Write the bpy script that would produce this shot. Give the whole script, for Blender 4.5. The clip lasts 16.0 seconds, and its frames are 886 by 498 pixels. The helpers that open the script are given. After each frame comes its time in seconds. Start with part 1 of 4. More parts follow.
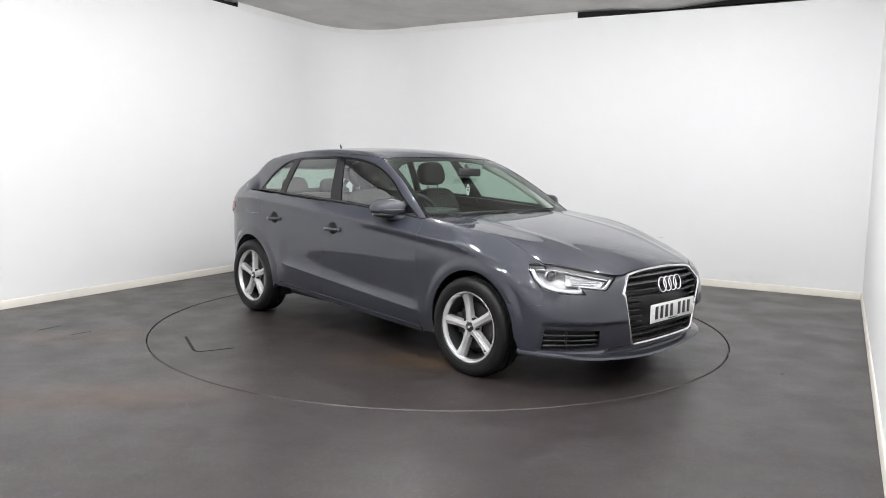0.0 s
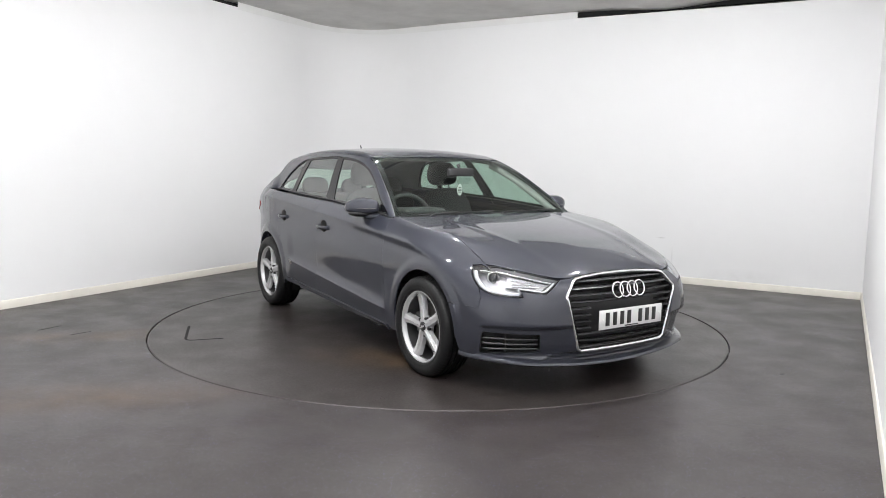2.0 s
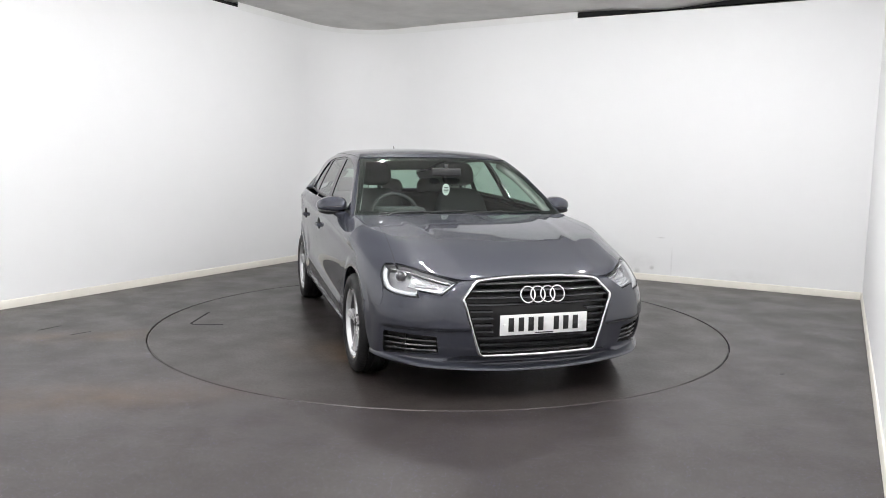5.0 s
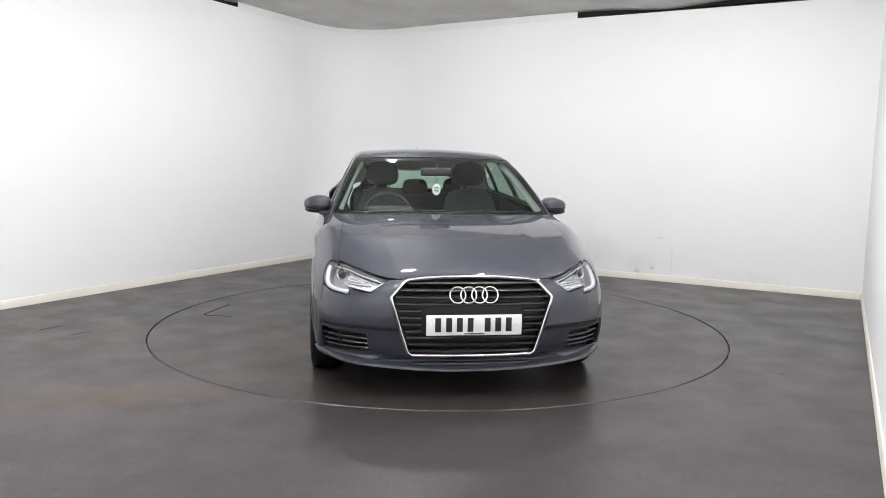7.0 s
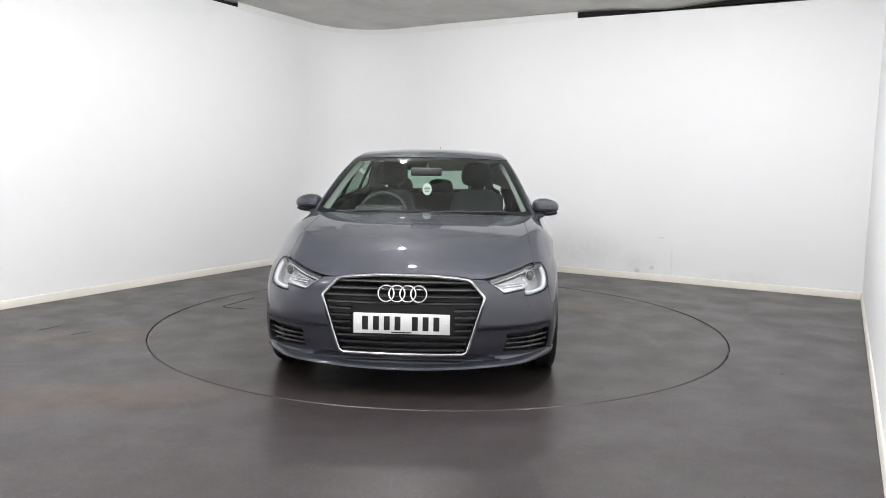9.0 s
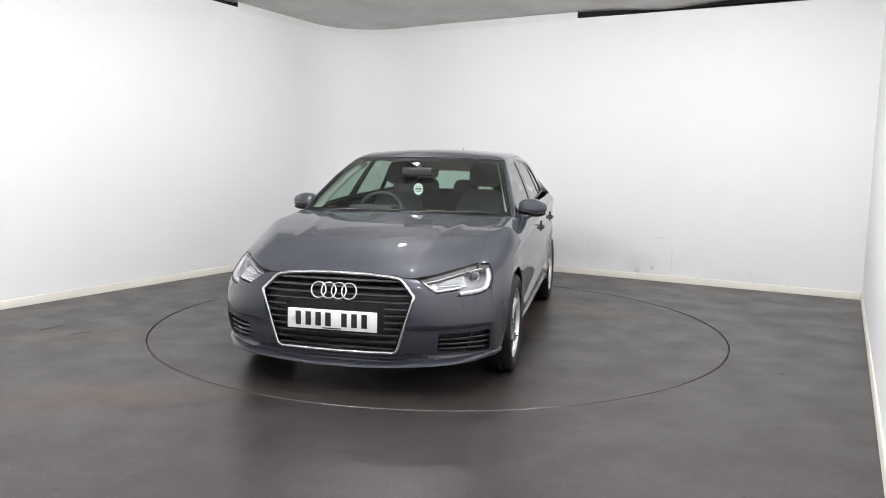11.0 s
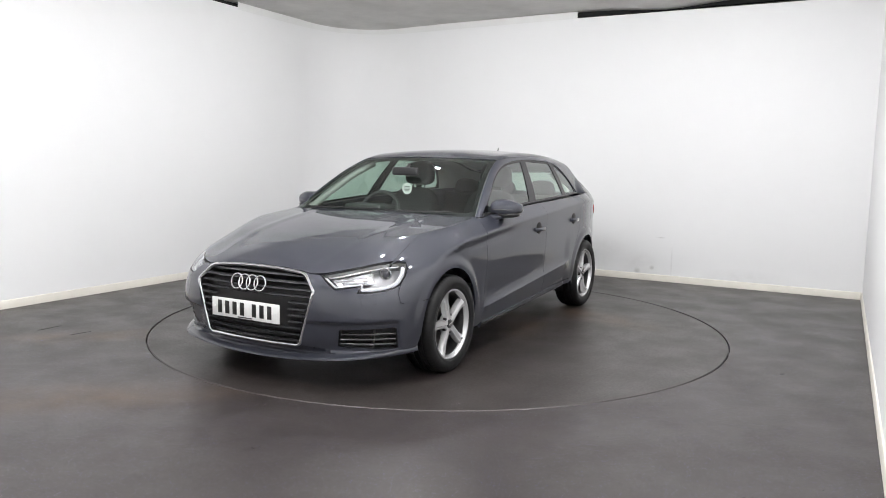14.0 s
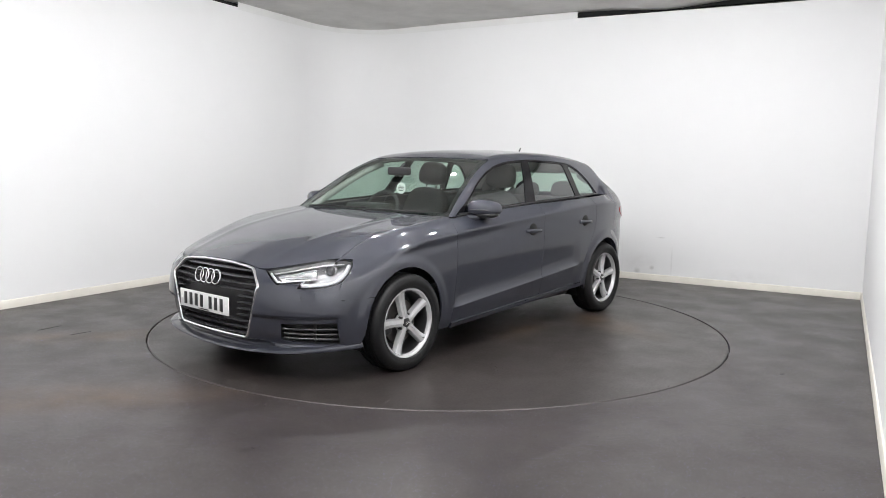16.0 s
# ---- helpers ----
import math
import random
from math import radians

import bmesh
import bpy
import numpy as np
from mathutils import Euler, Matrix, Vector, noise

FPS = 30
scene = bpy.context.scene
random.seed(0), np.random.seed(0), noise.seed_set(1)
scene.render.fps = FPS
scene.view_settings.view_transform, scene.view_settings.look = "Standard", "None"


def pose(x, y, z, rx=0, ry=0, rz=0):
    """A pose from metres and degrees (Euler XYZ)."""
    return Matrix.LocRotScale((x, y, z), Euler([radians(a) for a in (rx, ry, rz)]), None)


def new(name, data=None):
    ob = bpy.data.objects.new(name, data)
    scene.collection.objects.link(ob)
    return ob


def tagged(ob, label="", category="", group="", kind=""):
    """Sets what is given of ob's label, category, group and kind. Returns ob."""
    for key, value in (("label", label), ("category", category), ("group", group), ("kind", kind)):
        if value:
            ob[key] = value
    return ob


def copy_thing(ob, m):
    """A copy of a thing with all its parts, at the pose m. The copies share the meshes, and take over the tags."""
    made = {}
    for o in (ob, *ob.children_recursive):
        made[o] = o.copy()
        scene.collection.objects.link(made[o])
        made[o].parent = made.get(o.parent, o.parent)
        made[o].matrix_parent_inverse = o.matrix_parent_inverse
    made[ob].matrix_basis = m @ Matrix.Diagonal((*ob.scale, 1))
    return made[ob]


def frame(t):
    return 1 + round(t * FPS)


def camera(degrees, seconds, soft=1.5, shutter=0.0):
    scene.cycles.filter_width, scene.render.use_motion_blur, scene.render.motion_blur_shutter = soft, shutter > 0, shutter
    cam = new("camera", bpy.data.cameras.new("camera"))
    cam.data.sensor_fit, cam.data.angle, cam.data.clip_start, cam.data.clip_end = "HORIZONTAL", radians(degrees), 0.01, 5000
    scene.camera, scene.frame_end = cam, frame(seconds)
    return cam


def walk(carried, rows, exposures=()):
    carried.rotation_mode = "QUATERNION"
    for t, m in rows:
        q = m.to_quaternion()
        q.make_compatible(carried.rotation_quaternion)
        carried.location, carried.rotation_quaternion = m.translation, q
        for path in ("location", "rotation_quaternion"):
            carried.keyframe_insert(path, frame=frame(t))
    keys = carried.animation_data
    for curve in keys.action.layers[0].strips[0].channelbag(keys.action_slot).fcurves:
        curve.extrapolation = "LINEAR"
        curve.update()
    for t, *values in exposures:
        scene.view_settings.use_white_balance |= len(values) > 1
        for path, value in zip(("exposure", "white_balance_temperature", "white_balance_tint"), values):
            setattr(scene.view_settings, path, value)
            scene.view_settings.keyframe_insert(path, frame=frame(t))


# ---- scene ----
from mathutils.geometry import delaunay_2d_cdt

# ---------------------------------------------------------------- camera: it stands still on its stand
cam = camera(61.483, 16.0, soft=0.5)
EYE = (0.0, -6.0397, 1.2948)
AIM = pose(*EYE, 90 - 6.5477, 0, -0.2362) @ pose(0, 0, 0, 0, 0, 0.9724)
walk(cam, [(0, AIM), (16, AIM)], exposures=[(0, 0.0), (16, 0.0)])


def table_turn(t):
    """The turntable's angle in degrees."""
    return -45.652 - 5.283 * t


# ---------------------------------------------------------------- light of the room: a dim grey world, the lamps are on the ceiling
world = bpy.data.worlds.new("world")
scene.world = world
world.use_nodes = True
world.node_tree.nodes["Background"].inputs[0].default_value = (.5, .5, .5, 1)
world.node_tree.nodes["Background"].inputs[1].default_value = 0.02
LAMP_POWER = 1535.0


# ---------------------------------------------------------------- materials
def material(name, colour, rough=.5, metal=0.0, coat=0.0, grain=None, spread=.08, bump=0.0, bump_scale=200.0, rough_spread=0.0, spec=.5, emit=0.0):
    """A principled material: colour and gloss vary at two scales (grain: metres per patch), with fine relief."""
    m = bpy.data.materials.new(name)
    m.use_nodes = True
    nt = m.node_tree
    b = nt.nodes["Principled BSDF"]
    b.inputs["Base Color"].default_value = (*colour, 1)
    b.inputs["Roughness"].default_value = rough
    b.inputs["Metallic"].default_value = metal
    b.inputs["Coat Weight"].default_value = coat
    b.inputs["Coat Roughness"].default_value = .03
    b.inputs["Specular IOR Level"].default_value = spec
    if emit:
        b.inputs["Emission Color"].default_value = (*colour, 1)
        b.inputs["Emission Strength"].default_value = emit
    if grain or bump:
        tc = nt.nodes.new("ShaderNodeTexCoord")
    if grain:
        big = nt.nodes.new("ShaderNodeTexNoise")
        big.inputs["Scale"].default_value = 1 / grain
        big.inputs["Detail"].default_value = 6
        big.inputs["Roughness"].default_value = .65
        nt.links.new(tc.outputs["Object"], big.inputs["Vector"])
        ramp = nt.nodes.new("ShaderNodeMapRange")
        ramp.inputs["From Min"].default_value, ramp.inputs["From Max"].default_value = .3, .7
        ramp.inputs["To Min"].default_value, ramp.inputs["To Max"].default_value = 1 - spread, 1 + spread
        nt.links.new(big.outputs["Fac"], ramp.inputs["Value"])
        mul = nt.nodes.new("ShaderNodeVectorMath")
        mul.operation = "SCALE"
        mul.inputs[0].default_value = colour
        nt.links.new(ramp.outputs["Result"], mul.inputs["Scale"])
        nt.links.new(mul.outputs["Vector"], b.inputs["Base Color"])
        if rough_spread:
            rr = nt.nodes.new("ShaderNodeMapRange")
            rr.inputs["From Min"].default_value, rr.inputs["From Max"].default_value = .3, .7
            rr.inputs["To Min"].default_value, rr.inputs["To Max"].default_value = rough - rough_spread, rough + rough_spread
            nt.links.new(big.outputs["Fac"], rr.inputs["Value"])
            nt.links.new(rr.outputs["Result"], b.inputs["Roughness"])
    if bump:
        fine = nt.nodes.new("ShaderNodeTexNoise")
        fine.inputs["Scale"].default_value = bump_scale
        fine.inputs["Detail"].default_value = 3
        nt.links.new(tc.outputs["Object"], fine.inputs["Vector"])
        bn = nt.nodes.new("ShaderNodeBump")
        bn.inputs["Strength"].default_value = bump
        bn.inputs["Distance"].default_value = .002
        nt.links.new(fine.outputs["Fac"], bn.inputs["Height"])
        nt.links.new(bn.outputs["Normal"], b.inputs["Normal"])
    return m


def flooring(name, colour, stains=(), chips=True, pale=()):
    """Dark safety vinyl: worn patches, faint wipe streaks, brown stains, and fine bright chips set in it."""
    m = bpy.data.materials.new(name)
    m.use_nodes = True
    nt = m.node_tree
    N, L = nt.nodes.new, nt.links.new
    b = nt.nodes["Principled BSDF"]
    tc = N("ShaderNodeTexCoord")

    def noise_at(scale, detail=5, stretch=None):
        n = N("ShaderNodeTexNoise")
        n.inputs["Scale"].default_value, n.inputs["Detail"].default_value = scale, detail
        if stretch:
            mp = N("ShaderNodeMapping")
            mp.inputs["Scale"].default_value = stretch
            L(tc.outputs["Object"], mp.inputs["Vector"])
            L(mp.outputs["Vector"], n.inputs["Vector"])
        else:
            L(tc.outputs["Object"], n.inputs["Vector"])
        return n.outputs["Fac"]

    def ranged(v, a, c, lo, hi):
        r = N("ShaderNodeMapRange")
        r.inputs["From Min"].default_value, r.inputs["From Max"].default_value = a, c
        r.inputs["To Min"].default_value, r.inputs["To Max"].default_value = lo, hi
        L(v, r.inputs["Value"])
        return r.outputs["Result"]

    def maths(op, u, v):
        n = N("ShaderNodeMath")
        n.operation = op
        for i, w in enumerate((u, v)):
            if isinstance(w, (int, float)):
                n.inputs[i].default_value = w
            else:
                L(w, n.inputs[i])
        return n.outputs[0]

    def mixed(fac, c1, c2):
        n = N("ShaderNodeMix")
        n.data_type = "RGBA"
        for sock, w in ((n.inputs["Factor"], fac), (n.inputs["A"], c1), (n.inputs["B"], c2)):
            if isinstance(w, tuple):
                sock.default_value = (*w, 1)
            elif isinstance(w, (int, float)):
                sock.default_value = w
            else:
                L(w, sock)
        return n.outputs["Result"]

    patches = ranged(noise_at(.8), .3, .7, .93, 1.07)
    streaks = ranged(noise_at(2.2, 6, (1.0, 7.0, 1.0)), .3, .7, .93, 1.07)
    grit = ranged(noise_at(420, 2), .35, .65, .86, 1.14)
    blotches = ranged(noise_at(13, 4), .3, .7, .86, 1.14)
    tone = maths("MULTIPLY", maths("MULTIPLY", maths("MULTIPLY", patches, blotches), streaks), grit)
    sc = N("ShaderNodeVectorMath")
    sc.operation = "SCALE"
    sc.inputs[0].default_value = colour
    L(tone, sc.inputs["Scale"])
    base = sc.outputs["Vector"]
    # brown stains: each a long soft smear (x, y, length, width, turn in degrees)
    for x, y, length, width, turn, tint in [(*q, (.090, .060, .036)) for q in stains] + [(*q, (.13, .125, .12)) for q in pale]:
        mp = N("ShaderNodeMapping")
        mp.vector_type = "TEXTURE"
        mp.inputs["Location"].default_value = (x, y, 0)
        mp.inputs["Rotation"].default_value = (0, 0, radians(turn))
        mp.inputs["Scale"].default_value = (length, width, 1)
        L(tc.outputs["Object"], mp.inputs["Vector"])
        ln = N("ShaderNodeVectorMath")
        ln.operation = "LENGTH"
        L(mp.outputs["Vector"], ln.inputs[0])
        spot = maths("MULTIPLY", ranged(ln.outputs["Value"], 1.0, .15, 0, .85), ranged(noise_at(4, 6), .35, .6, .25, 1))
        base = mixed(spot, base, tint)
    # chips
    vo = N("ShaderNodeTexVoronoi")
    vo.inputs["Scale"].default_value = 150
    L(tc.outputs["Object"], vo.inputs["Vector"])
    sep = N("ShaderNodeSeparateColor")
    L(vo.outputs["Color"], sep.inputs["Color"])
    chip = maths("MULTIPLY", maths("GREATER_THAN", sep.outputs["Red"], .74), maths("LESS_THAN", vo.outputs["Distance"], ranged(sep.outputs["Blue"], 0, 1, .10, .28)))
    chip_colour = mixed(sep.outputs["Green"], (.11, .10, .38), (.27, .26, .32))
    if chips:
        base = mixed(chip, base, chip_colour)
    L(base, b.inputs["Base Color"])
    L(maths("ADD", ranged(noise_at(3.0, 6), .3, .7, .30, .44), ranged(noise_at(60, 2), .3, .7, -.04, .04)), b.inputs["Roughness"])
    b.inputs["Specular IOR Level"].default_value = .46
    bn = N("ShaderNodeBump")
    bn.inputs["Strength"].default_value, bn.inputs["Distance"].default_value = .25, .0015
    L(noise_at(300, 2), bn.inputs["Height"])
    L(bn.outputs["Normal"], b.inputs["Normal"])
    return m


def glass(name, tint, gloss=.085):
    """A thin pane: tinted clear, with mirror gloss at grazing angles."""
    m = bpy.data.materials.new(name)
    m.use_nodes = True
    nt = m.node_tree
    nt.nodes.remove(nt.nodes["Principled BSDF"])
    clear = nt.nodes.new("ShaderNodeBsdfTransparent")
    clear.inputs["Color"].default_value = (*tint, 1)
    shine = nt.nodes.new("ShaderNodeBsdfGlossy")
    shine.inputs["Roughness"].default_value = .015
    lw = nt.nodes.new("ShaderNodeLayerWeight")
    lw.inputs["Blend"].default_value = .5
    pw = nt.nodes.new("ShaderNodeMath")
    pw.operation, pw.inputs[1].default_value = "POWER", 4.0
    nt.links.new(lw.outputs["Facing"], pw.inputs[0])
    fr = nt.nodes.new("ShaderNodeMapRange")
    fr.inputs["To Min"].default_value, fr.inputs["To Max"].default_value = gloss, .9
    nt.links.new(pw.outputs[0], fr.inputs["Value"])
    mx = nt.nodes.new("ShaderNodeMixShader")
    nt.links.new(fr.outputs[0], mx.inputs[0])
    nt.links.new(clear.outputs[0], mx.inputs[1])
    nt.links.new(shine.outputs[0], mx.inputs[2])
    nt.links.new(mx.outputs[0], nt.nodes["Material Output"].inputs[0])
    return m


def glow(name, colour, strength):
    m = bpy.data.materials.new(name)
    m.use_nodes = True
    nt = m.node_tree
    nt.nodes.remove(nt.nodes["Principled BSDF"])
    e = nt.nodes.new("ShaderNodeEmission")
    e.inputs[0].default_value, e.inputs[1].default_value = (*colour, 1), strength
    nt.links.new(e.outputs[0], nt.nodes["Material Output"].inputs[0])
    return m


M_WALL = material("white_paint", (.80, .80, .80), .55, grain=1.6, spread=.02, bump=.12, bump_scale=90, rough_spread=.08)


def scuffed(name, base_mat, marks):
    """A copy of a painted wall with faint grey scuffs (x, y, z, reach along the wall, height)."""
    m = base_mat.copy()
    m.name = name
    nt = m.node_tree
    b = nt.nodes["Principled BSDF"]
    tc = nt.nodes.new("ShaderNodeTexCoord")
    link = b.inputs["Base Color"].links[0].from_socket
    for x, y, z, w, h, dark in marks:
        mp = nt.nodes.new("ShaderNodeMapping")
        mp.vector_type = "TEXTURE"
        mp.inputs["Location"].default_value = (x, y, z)
        mp.inputs["Rotation"].default_value = (0, 0, radians(-30.4))
        mp.inputs["Scale"].default_value = (w, 1, h)
        nt.links.new(tc.outputs["Object"], mp.inputs["Vector"])
        ln = nt.nodes.new("ShaderNodeVectorMath")
        ln.operation = "LENGTH"
        nt.links.new(mp.outputs["Vector"], ln.inputs[0])
        fade = nt.nodes.new("ShaderNodeMapRange")
        fade.inputs["From Min"].default_value, fade.inputs["From Max"].default_value = 1.0, .2
        fade.inputs["To Max"].default_value = dark
        nt.links.new(ln.outputs["Value"], fade.inputs["Value"])
        ns = nt.nodes.new("ShaderNodeTexNoise")
        ns.inputs["Scale"].default_value = 14
        nt.links.new(tc.outputs["Object"], ns.inputs["Vector"])
        mul = nt.nodes.new("ShaderNodeMath")
        mul.operation = "MULTIPLY"
        nt.links.new(fade.outputs["Result"], mul.inputs[0])
        nt.links.new(ns.outputs["Fac"], mul.inputs[1])
        mx = nt.nodes.new("ShaderNodeMix")
        mx.data_type = "RGBA"
        mx.inputs["B"].default_value = (.34, .33, .31, 1)
        nt.links.new(mul.outputs[0], mx.inputs["Factor"])
        nt.links.new(link, mx.inputs["A"])
        link = mx.outputs["Result"]
    nt.links.new(link, b.inputs["Base Color"])
    return m


M_WALL_SCUFF = scuffed("white_paint_scuffed", M_WALL, [(2.43, 2.42, .15, .035, .03, .9), (2.29, 2.51, .10, .05, .05, .8), (2.51, 2.38, .50, .06, .012, .7), (2.62, 2.31, .22, .012, .22, .35), (1.7, 2.85, .30, .55, .30, .22), (2.3, 2.5, .18, .25, .16, .3), (3.3, 1.9, .12, .5, .10, .2)])
M_STRIP = material("white_trim_paint", (.76, .76, .75), .45, grain=.5, spread=.03)
M_BASE = material("cream_skirting_paint", (.74, .71, .64), .45, grain=.35, spread=.06, bump=.1, bump_scale=60)
M_CEIL = material("grey_plaster", (.60, .59, .57), .8, grain=.5, spread=.12, bump=.6, bump_scale=25)
# near-black: shade put into gaps and recesses, also dark seams and scratches
M_SHADE_SEAM = material("shade_and_seam_black", (.007, .007, .007), .9)
M_FLOOR = flooring("dark_vinyl_floor", (.0350, .0292, .0278), [(-2.0, -2.12, 1.25, .30, 12), (-2.75, -.78, 1.15, .22, 10), (-1.9, -.45, .7, .16, 14)])
M_TABLE = flooring("dark_vinyl_turntable", (.0340, .0284, .0265), [(.9, -.9, .8, .35, 40), (-.9, 1.1, .7, .3, 70), (-.3, .6, .6, .25, 15)], chips=False, pale=[(-.78, .31, .16, .03, 16)])
M_LAMP = glow("lamp_glow", (.985, .985, 1.0), LAMP_POWER)
M_PAINT = material("grey_blue_metallic_paint", (.0310, .0335, .0455), .45, .12, 1.0, grain=.0025, spread=.12, spec=.10)
M_PAINT.node_tree.nodes["Principled BSDF"].inputs["Coat IOR"].default_value = 1.62
M_BLACK = material("black_plastic", (.014, .014, .015), .42, bump=.1, bump_scale=400)
M_GLOSSB = material("gloss_black", (.006, .006, .007), .10, spec=.3)
M_PROJ = material("smoked_projector_glass", (.045, .045, .05), .08, coat=.5)
M_SLAT = material("dark_grey_slat", (.038, .038, .041), .26)
M_HOUSE = material("silver_grey_lamp_body", (.36, .36, .37), .3, .5)
M_CHROME = material("chrome", (.80, .80, .82), .10, 1.0)
M_ALU = material("silver_alloy_paint", (.62, .62, .63), .27, .55, .5)
# darker rim metal: the shade inside the wheel is put into its colour
M_BARREL = material("shadowed_rim_metal", (.07, .07, .072), .4, .6)
M_DISC = material("brake_steel", (.10, .095, .09), .45, .8, grain=.05, spread=.2)
M_RUBBER = material("tyre_rubber", (.0055, .0055, .006), .50, spec=.35, grain=.12, spread=.3, bump=.3, bump_scale=120, rough_spread=.12)
M_GLASS = glass("green_tinted_glass", (.66, .82, .73), .19)
M_SCREEN = glass("green_tinted_screen", (.70, .84, .76), .068)
M_LENS = glass("clear_lens", (.93, .94, .95), .05)
M_CLOTH = material("black_seat_cloth", (.018, .018, .02), .85, bump=.4, bump_scale=500)
M_TRIM = material("charcoal_cabin_plastic", (.022, .022, .023), .6, bump=.2, bump_scale=300)
M_LINER = material("grey_headlining", (.28, .28, .27), .9)
M_RED = material("red_lamp_plastic", (.45, .02, .02), .15, coat=.6)
M_WHITE = material("white_plastic", (.78, .78, .77), .35)
M_PLATE = material("white_plate_acrylic", (.80, .80, .79), .22, coat=.3)
M_INK = material("black_ink", (.012, .012, .012), .4)
M_DRL = material("clear_light_guide", (.48, .49, .51), .25)
M_REFLECT = material("headlamp_silver", (.72, .72, .73), .18, .9)


# ---------------------------------------------------------------- mesh helpers
def mesh_of(bm, name, smooth=None):
    bmesh.ops.recalc_face_normals(bm, faces=bm.faces)
    me = bpy.data.meshes.new(name)
    bm.to_mesh(me)
    bm.free()
    if smooth is not None:
        me.shade_smooth()
        me.set_sharp_from_angle(angle=radians(smooth))
    return me


def part(name, bm, mat, parent, label="", smooth=35):
    """Links a bmesh as one mesh object under a thing or under a part."""
    ob = new(name, mesh_of(bm, name, smooth))
    ob.data.materials.append(mat)
    ob.parent = parent
    if label:
        tagged(ob, label)
    return ob


def box_bm(size, centre=(0, 0, 0), bevel=0.0, turn=None, segments=2):
    bm = bmesh.new()
    bmesh.ops.create_cube(bm, size=1)
    bmesh.ops.scale(bm, vec=size, verts=bm.verts)
    if bevel:
        bmesh.ops.bevel(bm, geom=bm.edges, offset=bevel, segments=segments, profile=.5, affect="EDGES")
    if turn is not None:
        bmesh.ops.transform(bm, matrix=turn, verts=bm.verts)
    bmesh.ops.translate(bm, vec=centre, verts=bm.verts)
    return bm


def lathe_bm(profile, n=64, axis="y", centre=(0, 0, 0), closed=False):
    """Turns (radius, along) points about an axis."""
    bm = bmesh.new()
    rings = []
    for r, a in profile:
        ring = []
        for k in range(n):
            w = 2 * math.pi * k / n
            p = (r * math.cos(w), a, r * math.sin(w)) if axis == "y" else (r * math.cos(w), r * math.sin(w), a)
            ring.append(bm.verts.new(Vector(p) + Vector(centre)))
        rings.append(ring)
    pairs = list(zip(rings, rings[1:])) + ([(rings[-1], rings[0])] if closed else [])
    for u, v in pairs:
        for k in range(n):
            bm.faces.new((u[k], u[(k + 1) % n], v[(k + 1) % n], v[k]))
    bmesh.ops.remove_doubles(bm, verts=bm.verts, dist=1e-6)
    return bm


def sweep_bm(path, section, closed=False, outward=None, up=(0, 0, 1), swell=None):
    """Carries a closed (out, up) section along a path; outward gives each point's way out."""
    bm = bmesh.new()
    path = [Vector(p) for p in path]
    rings = []
    for i, p in enumerate(path):
        if outward is not None:
            o = Vector(outward[i]).normalized()
        else:
            a = path[i - 1] if i or closed else p
            c = path[(i + 1) % len(path)] if closed or i + 1 < len(path) else p
            o = (c - a).cross(Vector(up)).normalized()
        u = Vector(up)
        k = swell[i] if swell is not None else 1.0
        rings.append([bm.verts.new(p + o * (s * k if s > 0 else s) + u * v) for s, v in section])
    m = len(section)
    pairs = list(zip(rings, rings[1:])) + ([(rings[-1], rings[0])] if closed else [])
    for r, q in pairs:
        for k in range(m):
            bm.faces.new((r[k], r[(k + 1) % m], q[(k + 1) % m], q[k]))
    if not closed:
        bm.faces.new(rings[0])
        bm.faces.new(list(reversed(rings[-1])))
    return bm


def tube_bm(path, radius, n=10, closed=False):
    """A round bar along a path."""
    bm = bmesh.new()
    path = [Vector(p) for p in path]
    rings, side = [], None
    for i, p in enumerate(path):
        a = path[i - 1] if i or closed else p
        c = path[(i + 1) % len(path)] if closed or i + 1 < len(path) else p
        d = (c - a).normalized()
        if side is None:
            side = d.orthogonal().normalized()
        side = (side - d * side.dot(d)).normalized()
        up = d.cross(side)
        rings.append([bm.verts.new(p + (side * math.cos(2 * math.pi * k / n) + up * math.sin(2 * math.pi * k / n)) * radius) for k in range(n)])
    pairs = list(zip(rings, rings[1:])) + ([(rings[-1], rings[0])] if closed else [])
    for r, q in pairs:
        for k in range(n):
            bm.faces.new((r[k], r[(k + 1) % n], q[(k + 1) % n], q[k]))
    if not closed:
        bm.faces.new(rings[0])
        bm.faces.new(list(reversed(rings[-1])))
    return bm


def smooth_line(pts, n=8, closed=False):
    """A rounded line through the points."""
    p = np.asarray(pts, float)
    out = []
    m = len(p)
    for i in range(m if closed else m - 1):
        p1, p2 = p[i], p[(i + 1) % m]
        p0 = p[i - 1] if closed or i else 2 * p1 - p2
        p3 = p[(i + 2) % m] if closed or i + 2 < m else 2 * p2 - p1
        for s in np.arange(n) / n:
            out.append(.5 * (2 * p1 + (p2 - p0) * s + (2 * p0 - 5 * p1 + 4 * p2 - p3) * s * s + (3 * p1 - p0 - 3 * p2 + p3) * s ** 3))
    if not closed:
        out.append(p[-1])
    return np.array(out)


def structure(name, bm, mat, label, category, smooth=35):
    ob = new(name, mesh_of(bm, name, smooth))
    ob.data.materials.append(mat)
    return tagged(ob, label, category, kind="structure")


